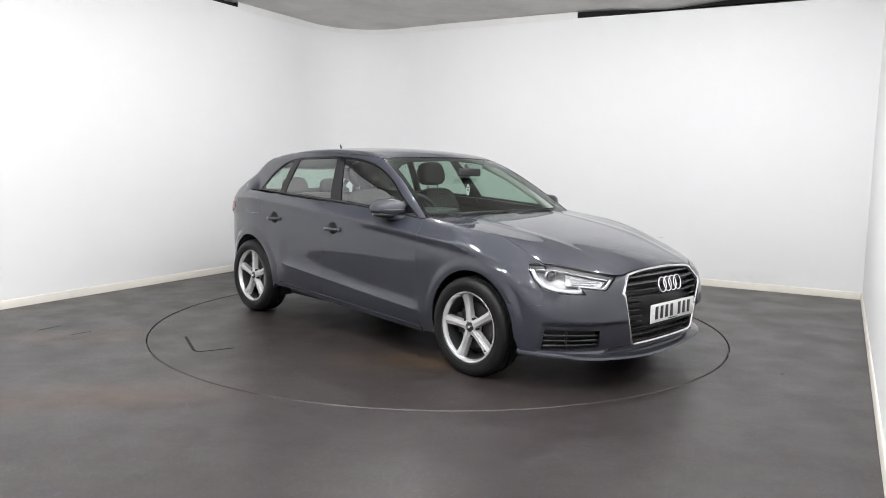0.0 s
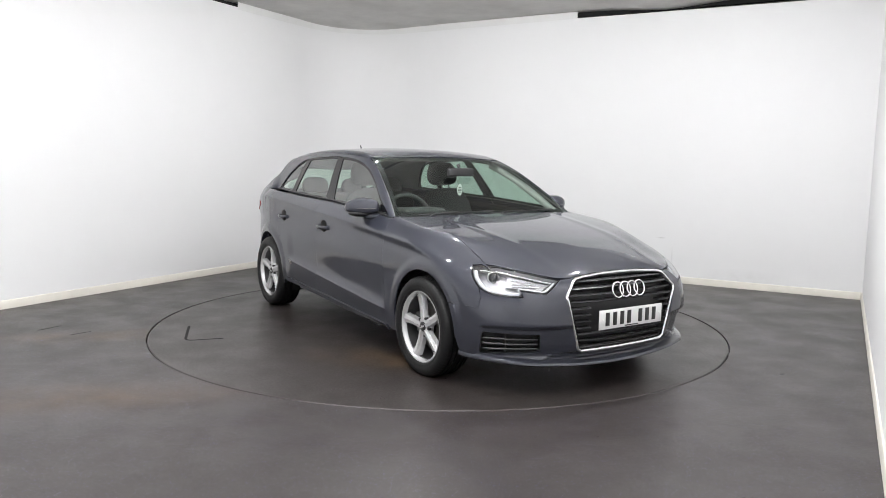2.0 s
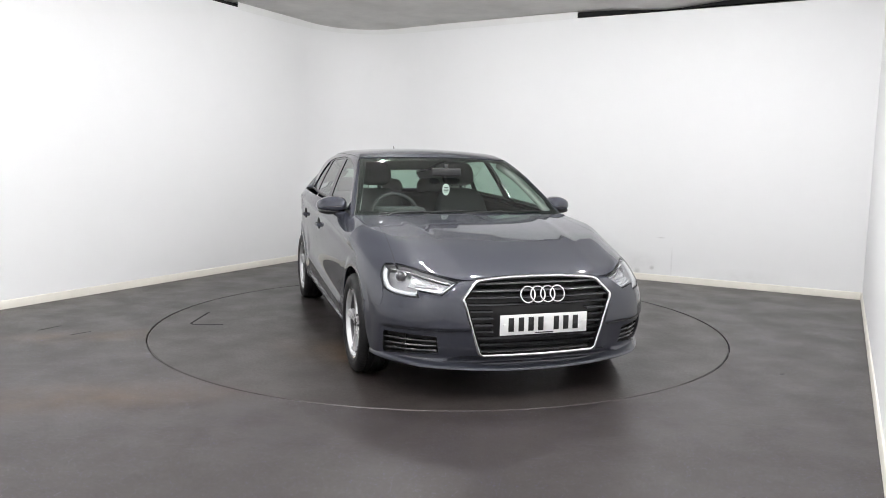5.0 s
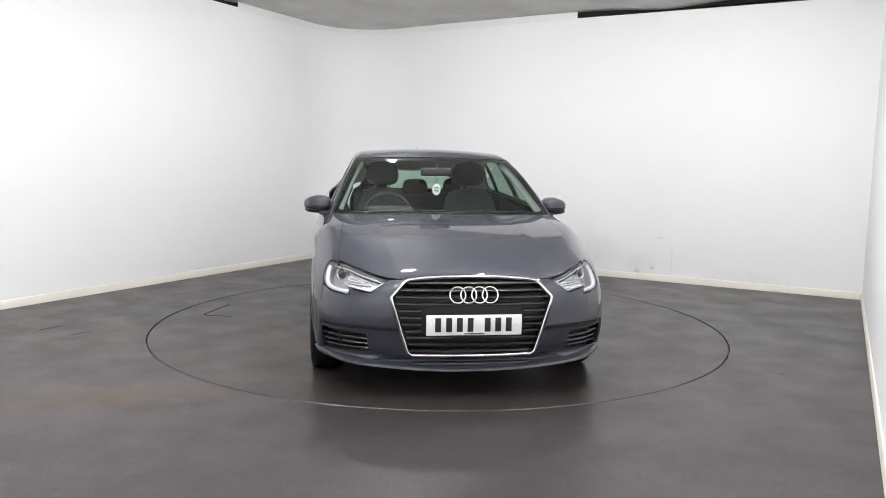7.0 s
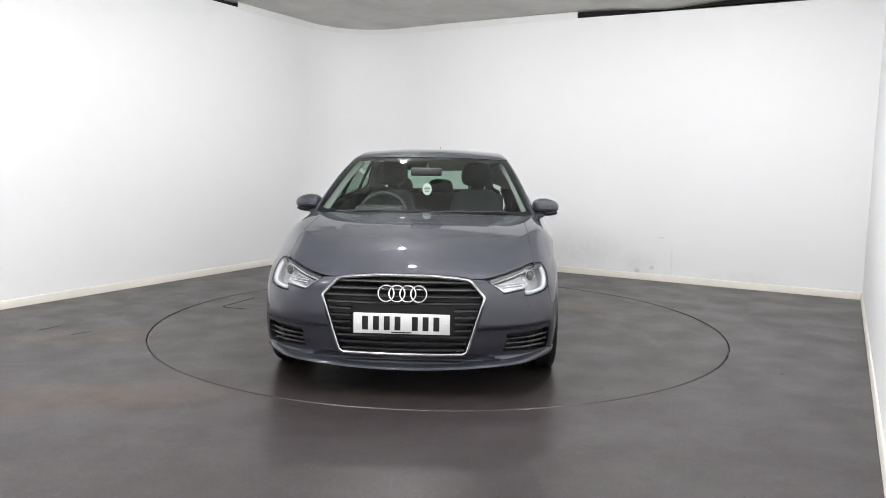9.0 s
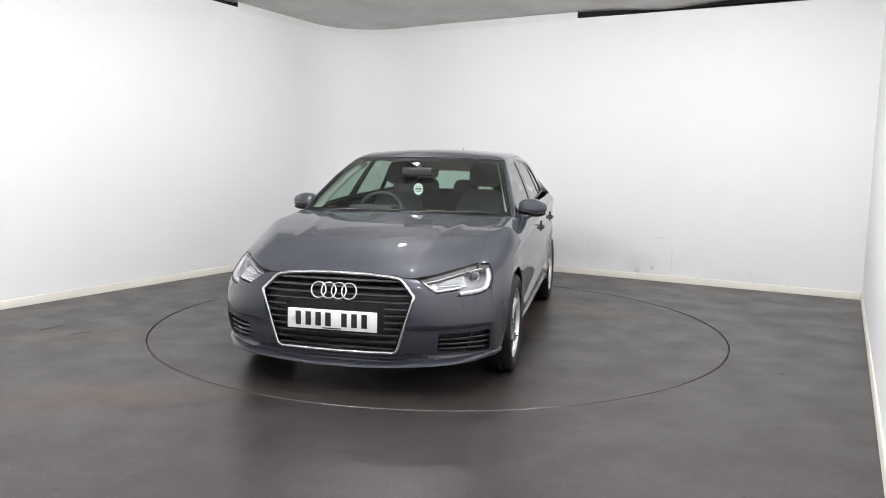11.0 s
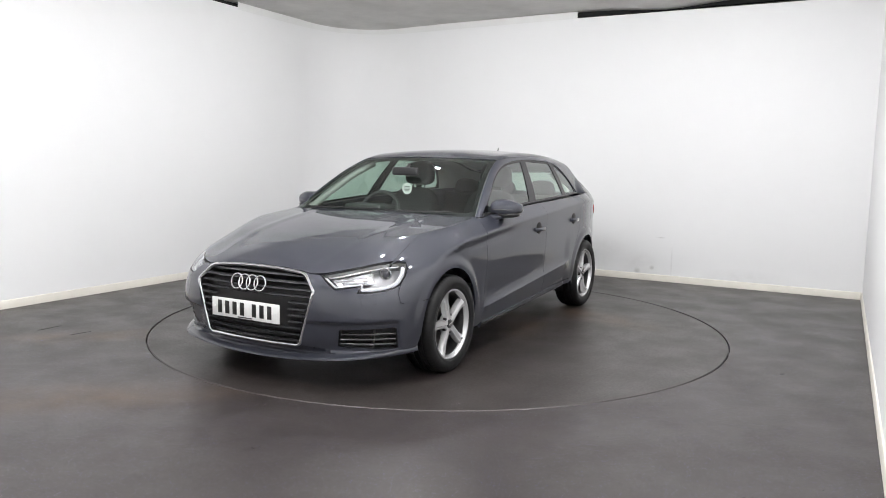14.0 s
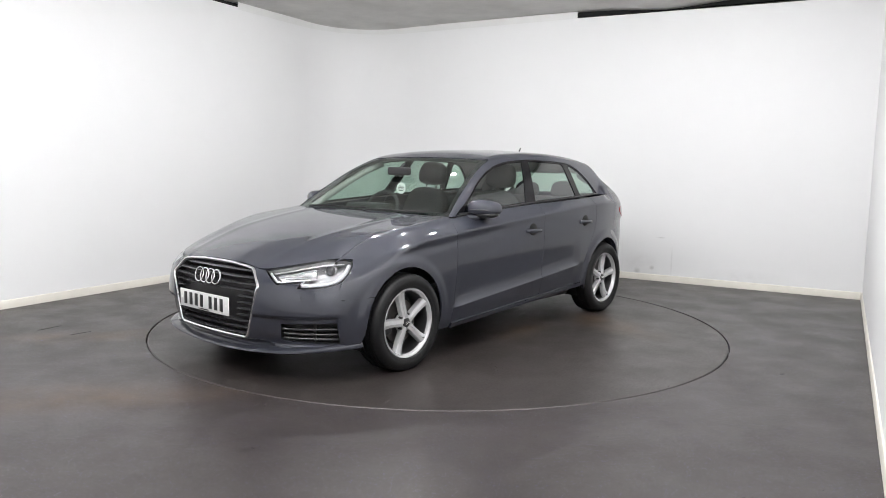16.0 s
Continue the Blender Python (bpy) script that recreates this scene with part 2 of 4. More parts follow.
# ---------------------------------------------------------------- the room: three white walls round a turntable
N_A, O_A = Vector((-.8814, .4724)), 3.3692      # long wall with the rounded corner at its far end
N_B, O_B = Vector((.5064, .8623)), 3.3213       # end wall
N_C, O_C = Vector((.8803, -.4743)), 3.1096      # long wall beside the camera
N_D, O_D = Vector((-.5064, -.8623)), 6.9        # wall behind the camera
WALL_TOP, CEILING = 3.03, 3.092
R_TABLE = 2.2415


def cross(n1, o1, n2, o2):
    det = n1.x * n2.y - n1.y * n2.x
    return Vector(((o1 * n2.y - n1.y * o2) / det, (n1.x * o2 - o1 * n2.x) / det))


C_AB, C_BC, C_CD, C_DA = cross(N_A, O_A, N_B, O_B), cross(N_B, O_B, N_C, O_C), cross(N_C, O_C, N_D, O_D), cross(N_D, O_D, N_A, O_A)
CURVE = .95                                       # radius of the rounded corner


def rounded_corner(back=0.0, n=24, run=0.0):
    """Plan points round the corner of walls A and B, set back outwards, with straight runs before and after."""
    da, db = (C_DA - C_AB).normalized(), (C_BC - C_AB).normalized()
    half = da.angle(db) / 2
    centre = C_AB + (da + db).normalized() * (CURVE / math.sin(half))
    reach = CURVE / math.tan(half)
    p0, p1 = C_AB + da * reach, C_AB + db * reach
    a0 = math.atan2(*(p0 - centre).yx)
    a1 = math.atan2(*(p1 - centre).yx)
    if a1 > a0:
        a1 -= 2 * math.pi
    pts = [centre + Vector((math.cos(a0 + (a1 - a0) * k / n), math.sin(a0 + (a1 - a0) * k / n))) * (CURVE + back) for k in range(n + 1)]
    if run:
        pts = [pts[0] + da * run] + pts + [pts[-1] + db * run]
    return pts


def wall_bm(line, thick, z0, z1):
    """A wall along a plan line whose room side lies to the right of its run."""
    bm = bmesh.new()
    rows = []
    for i, p in enumerate(line):
        a = line[i - 1] if i else p
        c = line[i + 1] if i + 1 < len(line) else p
        d = (c - a).normalized()
        out = Vector((-d.y, d.x))
        q = p + out * thick
        rows.append([bm.verts.new((*p, z0)), bm.verts.new((*p, z1)), bm.verts.new((*q, z1)), bm.verts.new((*q, z0))])
    for r, s in zip(rows, rows[1:]):
        for k in range(4):
            bm.faces.new((r[k], r[(k + 1) % 4], s[(k + 1) % 4], s[k]))
    bm.faces.new(rows[0])
    bm.faces.new(list(reversed(rows[-1])))
    return bm


ARC = rounded_corner()
structure("wall_west", wall_bm([C_DA, ARC[0]], .15, 0, WALL_TOP), M_WALL, "plain white painted studio wall", "wall")
structure("wall_corner", wall_bm(ARC, .15, 0, WALL_TOP), M_WALL, "white painted wall, rounded where two walls meet", "wall")
north = wall_bm([ARC[-1], C_BC], .15, 0, WALL_TOP)
for v in north.verts:                             # its top edge drops a little towards the far corner
    if v.co.z > 1:
        v.co.z -= .045 * max(0, min(1, (v.co.x - 1.4) / 2.9))
structure("wall_north", north, M_WALL_SCUFF, "plain white painted end wall with faint scuffs", "wall")
structure("wall_east", wall_bm([C_BC, C_CD], .15, 0, WALL_TOP), M_WALL, "plain white painted studio wall", "wall")
structure("wall_south", wall_bm([C_CD, C_DA], .15, 0, WALL_TOP), M_WALL, "plain white painted wall", "wall")

# gap above the walls: near-black strips behind their faces, its shade put in colour
for nm, line in (("gap_shade_west", [C_DA, ARC[0]]), ("gap_shade_corner", ARC), ("gap_shade_north", [ARC[-1], C_BC]), ("gap_shade_east", [C_BC, C_CD]), ("gap_shade_south", [C_CD, C_DA])):
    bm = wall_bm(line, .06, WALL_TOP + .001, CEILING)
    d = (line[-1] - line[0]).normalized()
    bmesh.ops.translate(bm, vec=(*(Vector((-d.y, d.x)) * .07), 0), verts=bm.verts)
    structure(nm, bm, M_SHADE_SEAM, "near-black strip painted as the shade between the wall top and the ceiling", "recess")

# white closing strip round the corner, its lower edge a little proud of the walls
strip_line = [p for p in rounded_corner(-.006)]
da, db = (C_DA - C_AB).normalized(), (C_BC - C_AB).normalized()
strip_line = [strip_line[0] + da * 1.17] + strip_line + [strip_line[-1] + db * 2.38]
structure("trim", wall_bm(strip_line, .004, 3.005, CEILING - .006), M_STRIP, "thin white flexible strip along the wall top", "trim")

# skirting boards
SK = [(0, 0), (.014, 0), (.014, .058), (.009, .070), (0, .074)]


def skirting(line):
    n = [Vector((0, 0))] * len(line)
    for i, p in enumerate(line):
        a = line[i - 1] if i else p
        c = line[i + 1] if i + 1 < len(line) else p
        d = (c - a).normalized()
        n[i] = Vector((d.y, -d.x, 0))
    return sweep_bm([(*p, .0005) for p in line], SK, outward=n)


for nm, line in (("baseboard", [C_DA] + ARC + [C_BC]), ("baseboard", [C_BC, C_CD]), ("baseboard", [C_CD, C_DA])):
    structure(nm, skirting(line), M_BASE, "cream painted skirting board, slightly dirty", "skirting board")


def ring_floor():
    """The floor sheet with a round opening for the turntable."""
    bm = bmesh.new()
    corners = [C_AB, C_BC, C_CD, C_DA]
    corners = [c + c.normalized() * .4 for c in corners]
    n = 192
    hole, rim = [], []
    for k in range(n):
        w = 2 * math.pi * k / n
        d = Vector((math.cos(w), math.sin(w)))
        best = None
        for i in range(4):
            a, c = corners[i], corners[(i + 1) % 4]
            e = c - a
            det = d.x * -e.y + e.x * d.y
            if abs(det) < 1e-9:
                continue
            t = (a.x * -e.y + e.x * a.y) / det
            s = (d.x * a.y - d.y * a.x) / det
            if t > 0 and -1e-6 <= s <= 1 + 1e-6 and (best is None or t < best):
                best = t
        hole.append(d * (R_TABLE + .005))
        rim.append(d * best)
    vh = [bm.verts.new((*p, 0)) for p in hole]
    vr = [bm.verts.new((*p, 0)) for p in rim]
    vb = [bm.verts.new((*p, -.04)) for p in hole]
    vc = [bm.verts.new((*c, 0)) for c in corners]
    for k in range(n):
        j = (k + 1) % n
        bm.faces.new((vh[k], vh[j], vr[j], vr[k]))
        bm.faces.new((vb[k], vb[j], vh[j], vh[k]))
    bm.faces.new([bm.verts.new((*(p * 1.0), -.041)) for p in hole])
    return bm


structure("floor", ring_floor(), M_FLOOR, "dark grey speckled vinyl floor with brown stains", "floor", smooth=None)

# ceiling, one rough grey slab with shallow sags
bm = bmesh.new()
bmesh.ops.create_grid(bm, x_segments=110, y_segments=110, size=9)
for v in bm.verts:
    v.co.z = CEILING - .055 * math.exp(-((v.co.x - 2.45) ** 2 + (v.co.y - 2.45) ** 2) / .30) - .030 * math.exp(-((v.co.x - C_AB.x - .2) ** 2 + (v.co.y - C_AB.y + .35) ** 2) / .8) + .012 * noise.noise(v.co * .9) + .004 * noise.noise(v.co * 3)
structure("ceiling", bm, M_CEIL, "rough grey plastered ceiling with stains", "ceiling", smooth=60)

# ---------------------------------------------------------------- turntable
turntable = new("turntable")
tagged(turntable, "round dark grey vinyl-covered turntable set flush in the floor", "turntable")
bm = lathe_bm([(0, 0), (R_TABLE - .012, 0), (R_TABLE - .005, -.004), (R_TABLE - .005, -.038), (0, -.038)], 192, "z")
part("disc", bm, M_TABLE, turntable, smooth=12)
# two dark edge grooves of a let-in hatch, meeting at a rounded corner
HATCH = smooth_line([(-.812, -1.800), (-.60, -1.872), (-.46, -1.918), (-.40, -1.937), (-.352, -1.928), (-.330, -1.885), (-.30, -1.76), (-.285, -1.70)], 4)
bm = sweep_bm([(x, y, .0012) for x, y in HATCH], [(-.010, -.0008), (-.006, .0008), (.006, .0008), (.010, -.0008)])
part("hatch_seam", bm, M_SHADE_SEAM, turntable, "dark seam of a floor hatch")
# small shallow cuts in the floor covering
for x, y, ln, rz in ((-2.96, -.47, .19, 62), (-2.65, -.62, .15, 53), (2.19, -1.43, .03, 20)):
    bm = box_bm((ln, .008, .0016), (0, 0, 0), .0005)
    cut = new("floor_cut", mesh_of(bm, "floor_cut"))
    cut.data.materials.append(M_SHADE_SEAM)
    cut.matrix_world = pose(x, y, .0011, 0, 0, rz)
    tagged(cut, "short dark scratch in the vinyl floor", "scratch", "floor scratches")

# ---------------------------------------------------------------- ceiling lamps: rows of small globe lamps out of the camera's sight
lamp = new("ceiling_light")
tagged(lamp, "small white globe lamp under a dish on a ceiling stem, lit", "ceiling light", "rows of globe lamps")
part("rose", lathe_bm([(0, 0), (.048, 0), (.050, -.006), (.042, -.016), (.014, -.020), (0, -.020)], 32, "z"), M_WHITE, lamp)
part("stem", lathe_bm([(0, -.018), (.008, -.018), (.008, -.080), (0, -.080)], 16, "z"), M_WHITE, lamp)
part("globe", lathe_bm([(.030 * math.sin(math.pi * k / 14), -.108 + .030 * math.cos(math.pi * k / 14)) for k in range(15)], 28, "z"), M_LAMP, lamp, "glowing white globe", smooth=60)
# unseen dish, added to block the globe's light from the ceiling
part("dish", lathe_bm([(.012, -.060), (.034, -.066), (.050, -.082), (.055, -.104), (.057, -.104), (.053, -.080), (.036, -.062), (.012, -.056)], 36, "z", closed=True), M_WHITE, lamp, "white dish added above the globe to keep its light off the ceiling", smooth=60)
DX, DY = Vector((.8623, -.5064)), Vector((.5064, .8623))
spots = [(u, v) for u in (2.05, 1.05, .0) for v in (-4.8, -3.4, -2.0, -.6)] + [(-.6, -3.9), (-.7, -2.1), (-1.05, .85), (1.8, .9)]
for i, (u, v) in enumerate(spots):
    p = DX * u + DY * v
    m = pose(p.x, p.y, CEILING - .002)
    if i:
        copy_thing(lamp, m)
    else:
        lamp.matrix_basis = m

# ---------------------------------------------------------------- car skin
# The car's own space: X forward, Y to its left, Z up, origin on the ground midway between the axles.
def spline(*knots):
    """A smooth curve through (x, y) knots, straight beyond its ends."""
    kx = np.array([k[0] for k in knots], float)
    ky = np.array([k[1] for k in knots], float)
    slope = np.gradient(ky, kx)

    def curve(x):
        x = np.asarray(x, float)
        c = np.clip(x, kx[0], kx[-1])
        i = np.clip(np.searchsorted(kx, c) - 1, 0, len(kx) - 2)
        h = kx[i + 1] - kx[i]
        s = (c - kx[i]) / h
        y = ((1 + 2 * s) * (1 - s) ** 2 * ky[i] + s * (1 - s) ** 2 * h * slope[i]
             + s * s * (3 - 2 * s) * ky[i + 1] + s * s * (s - 1) * h * slope[i + 1])
        return y + np.where(x < kx[0], (x - kx[0]) * slope[0], 0) + np.where(x > kx[-1], (x - kx[-1]) * slope[-1], 0)
    return curve


def smax(a, b, k):
    h = np.maximum(k - np.abs(a - b), 0) / k
    return np.maximum(a, b) + h * h * k / 4


def soft(a):
    return 1 / (1 + np.exp(-np.clip(a, -30, 30)))


AXLE_F, AXLE_R, HUB_Z = 1.3185, -1.3185, 0.314
half_width = spline((-2.2, .55), (-1.95, .656), (-1.75, .755), (-1.6, .798), (-1.3, .850), (-.96, .860), (-.1, .870), (.5, .873), (.9, .874), (1.3, .874), (1.6, .866), (1.8, .842), (2.2, .74))
side_profile = spline((.05, -.12), (.16, -.06), (.215, -.022), (.30, -.004), (.45, .002), (.60, .007), (.75, .010), (1.4, .010))
shoulder_z = spline((-2.1, .93), (-1.75, .958), (-1.33, .977), (-.96, .962), (-.23, .913), (.34, .872), (.86, .828), (1.31, .789), (1.70, .752), (2.1, .71))
belt_z = spline((-2.1, 1.06), (-1.33, 1.043), (-.9, 1.022), (-.35, 1.0), (-.1, .991), (.24, .97), (.5, .953), (.76, .93))
nose_x = spline((.08, 2.04), (.18, 2.082), (.24, 2.112), (.30, 2.138), (.35, 2.147), (.45, 2.15), (.55, 2.14), (.62, 2.118), (.66, 2.09), (.69, 2.055), (.73, 1.98), (.80, 1.8))
hood_z = spline((0, 1.04), (.6, .978), (.9, .943), (1.2, .905), (1.5, .857), (1.7, .816), (1.9, .757), (2.0, .714), (2.06, .682), (2.12, .64))
hood_fall = spline((.7, .25), (1.0, .22), (1.35, .24), (1.6, .42), (1.75, 1.0), (1.9, 1.5), (2.1, .6))
roof_z = spline((-2.0, 1.16), (-1.75, 1.248), (-1.4, 1.345), (-1.0, 1.399), (-.6, 1.418), (-.3, 1.413), (0, 1.390), (.12, 1.366), (.24, 1.330))
nose_sweep = spline((.25, .54), (.5, .58), (.6, .70), (.68, .84), (.9, .84))
glass_y = spline((-2.1, .60), (-1.7, .708), (-1.3, .748), (-.9, .772), (-.1, .790), (.4, .798), (.75, .802))


def ramp(a):
    a = np.clip(a, 0, 1)
    return a * a * (3 - 2 * a)


def door_crease(x, z):
    """The sharp rising crease low on the doors: a hollow above it, an undercut below."""
    u = z - (.404 - .0835 * x)
    over = .010 - .024 * (1 - np.exp(-np.maximum(u, 0) / .034)) + .014 * ramp(u / .30)
    under = .010 + .13 * np.minimum(u, 0)
    return np.where(u > 0, over, under) * ramp((.88 - x) / .12) * ramp((x + .86) / .14)


def side_y(x, z):
    y = half_width(x) + side_profile(z) + door_crease(x, z)
    s = z - shoulder_z(x)
    f = (np.sqrt(s * s + .00002) + s) / 2
    y = y + .005 * np.exp(-(s / .035) ** 2) - .50 * f - 3.5 * f * np.minimum(f, .12)
    y = y - .006 * np.exp(-((s + .045) / .035) ** 2) * ramp((x - .1) / .5)
    y = y + .014 * np.exp(-((x - 1.62) / .16) ** 2) * soft((.52 - z) / .06)
    y = y + .012 * np.exp(-((x + 1.66) / .15) ** 2) * soft((.72 - z) / .05)
    for ax, r_arch in ((AXLE_F - .013, .340), (AXLE_R, .352)):
        r = np.hypot(x - ax, z - HUB_Z)
        y = y + .010 * ramp((r_arch + .085 - r) / .06) * soft((z - .36) / .03)
    return y


def lower_body(x, y, z):
    """Negative inside the body below the windows."""
    y = np.abs(y)
    yc = np.minimum(y, .95)
    side = y - side_y(x, z)
    dent = .036 * soft((.402 - z) / .0035) * soft((z - .225) / .006) * soft((y - .42) / .030) * soft((.825 - y) / .006)
    dent = np.maximum(dent, .034 * soft((.251 - z) / .003) * soft((z - .208) / .003) * soft((.52 - y) / .02))
    front = x - (nose_x(z) - .14 * yc ** 2 - nose_sweep(z) * yc ** 5 - dent)
    crease = .003 * np.exp(-((y - .40 - .10 * (2.0 - x)) / .04) ** 2)
    top = np.where(x > .3, z - (hood_z(x) - .096 * hood_fall(x) * y * y + crease), z - belt_z(x) - .035)
    rear = (-2.07 + .30 * yc ** 2 + .45 * yc ** 8 + .75 * np.maximum(z - .86, 0)) - x
    return smax(smax(smax(side, front, .05), top, .032), rear, .10)


def cabin(x, y, z):
    """Negative inside the glazed upper body."""
    y = np.abs(y)
    d = np.maximum(z - belt_z(x), -.02)
    side = y - (glass_y(x) - .40 * d - .31 * d * np.abs(d))
    s = np.clip((z - .945) / .395, -1, 2)
    screen = (x - (.840 - 1.70 * (z - .945) + .10 * s * (1 - s) - .045 * y * y - .4 * np.maximum(y - .52, 0) ** 2)) / 1.97
    top = z - (roof_z(x) - .085 * y * y)
    rear = ((-2.02 + 1.08 * (z - .9) + .40 * y * y) - x) / 1.3
    return smax(smax(smax(smax(side, screen, .022), top, .045), rear, .06), .90 - z, .02)


def whole_body(x, y, z):
    blend = .03 + .10 * soft((-1.42 - np.asarray(x, float)) / .03)
    return -smax(-lower_body(x, y, z), -cabin(x, y, z), blend)


def upper_body(x, y, z):
    """The cabin, flowing into the flank behind the last window."""
    w = soft((-1.375 - np.asarray(x, float)) / .014)
    return (1 - w) * cabin(x, y, z) + w * whole_body(x, y, z)


def meet(skin, start, way, far):
    """The last place along start + t * way, t from 0 to far, inside the skin."""
    start, way = np.asarray(start, float), np.asarray(way, float)
    lo, hi = np.zeros(len(start)), np.full(len(start), float(far))
    for _ in range(36):
        mid = (lo + hi) / 2
        q = start + way * mid[:, None]
        inside = skin(q[:, 0], q[:, 1], q[:, 2]) < 0
        lo, hi = np.where(inside, mid, lo), np.where(inside, hi, mid)
    return start + way * lo[:, None]


def gradient(skin, q):
    e, out = 1.5e-3, np.empty_like(q)
    for i in range(3):
        d = np.zeros(3)
        d[i] = e
        a, b = q + d, q - d
        out[:, i] = skin(a[:, 0], a[:, 1], a[:, 2]) - skin(b[:, 0], b[:, 1], b[:, 2])
    return out / np.maximum(np.linalg.norm(out, axis=1, keepdims=True), 1e-9)


ROOT = .5 ** .5


class Chart:
    """A flat map of a stretch of skin: kind says from where it is seen."""

    def __init__(self, kind, skin):
        self.kind, self.skin = kind, skin

    def rays(self, ab):
        a, b = np.asarray(ab, float).T
        o = np.zeros_like(a)
        if self.kind == "side":
            return np.stack([a, o + .2, b], 1), np.stack([o, o + 1, o], 1), 1.0
        if self.kind == "top":
            return np.stack([a, b, o + .35], 1), np.stack([o, o, o + 1], 1), 1.3
        if self.kind == "front":
            return np.stack([o - .6, a, b], 1), np.stack([o + 1, o, o], 1), 3.0
        if self.kind == "back":
            return np.stack([o - 1.2, a, b], 1), np.stack([o - 1, o, o], 1), 2.0
        if self.kind == "shoulder":
            return np.stack([a, .30 - b * ROOT, .30 + b * ROOT], 1), np.stack([o, o + ROOT, o + ROOT], 1), 1.5
        return np.stack([o + 1.0, o, b], 1), np.stack([np.cos(a / 1.1), np.sin(a / 1.1), o], 1), 1.6

    def place(self, ab):
        return meet(self.skin, *self.rays(ab))

    def flat(self, q):
        q = np.asarray(q, float)
        if self.kind == "side":
            return q[:, [0, 2]]
        if self.kind == "top":
            return q[:, [0, 1]]
        if self.kind in ("front", "back"):
            return q[:, [1, 2]]
        if self.kind == "shoulder":
            return np.stack([q[:, 0], ((q[:, 2] - .30) - (q[:, 1] - .30)) * ROOT], 1)
        return np.stack([np.arctan2(q[:, 1], q[:, 0] - 1.0) * 1.1, q[:, 2]], 1)


def on_side(pts, skin=None):
    return Chart("side", skin or whole_body).place(pts)


def on_top(pts, skin=None):
    return Chart("top", skin or lower_body).place(pts)


def on_nose(pts, skin=None):
    return Chart("nose", skin or lower_body).place(pts)


# ---------------------------------------------------------------- car panels
def inside(poly, q):
    x, y = q[:, 0], q[:, 1]
    hit = np.zeros(len(q), bool)
    for (ax, ay), (bx, by) in zip(poly, np.roll(poly, -1, 0)):
        if ay == by:
            continue
        hit ^= ((ay > y) != (by > y)) & (x < (bx - ax) * (y - ay) / (by - ay) + ax)
    return hit


def dense(poly, step):
    out = []
    for a, b in zip(poly, np.roll(poly, -1, 0)):
        n = max(1, int(math.ceil(np.linalg.norm(b - a) / step)))
        out += [a + (b - a) * k / n for k in range(n)]
    return np.array(out)


def shrunk(poly, g):
    area = np.sum(poly[:, 0] * np.roll(poly[:, 1], -1) - poly[:, 1] * np.roll(poly[:, 0], -1))
    d = np.roll(poly, -1, 0) - poly
    n = np.stack([-d[:, 1], d[:, 0]], 1) / np.maximum(np.linalg.norm(d, axis=1, keepdims=True), 1e-9)
    n = n if area > 0 else -n
    m = n + np.roll(n, 1, 0)
    m /= np.maximum(np.sum(m * m, 1, keepdims=True) / 2, .6)
    return poly + m * g


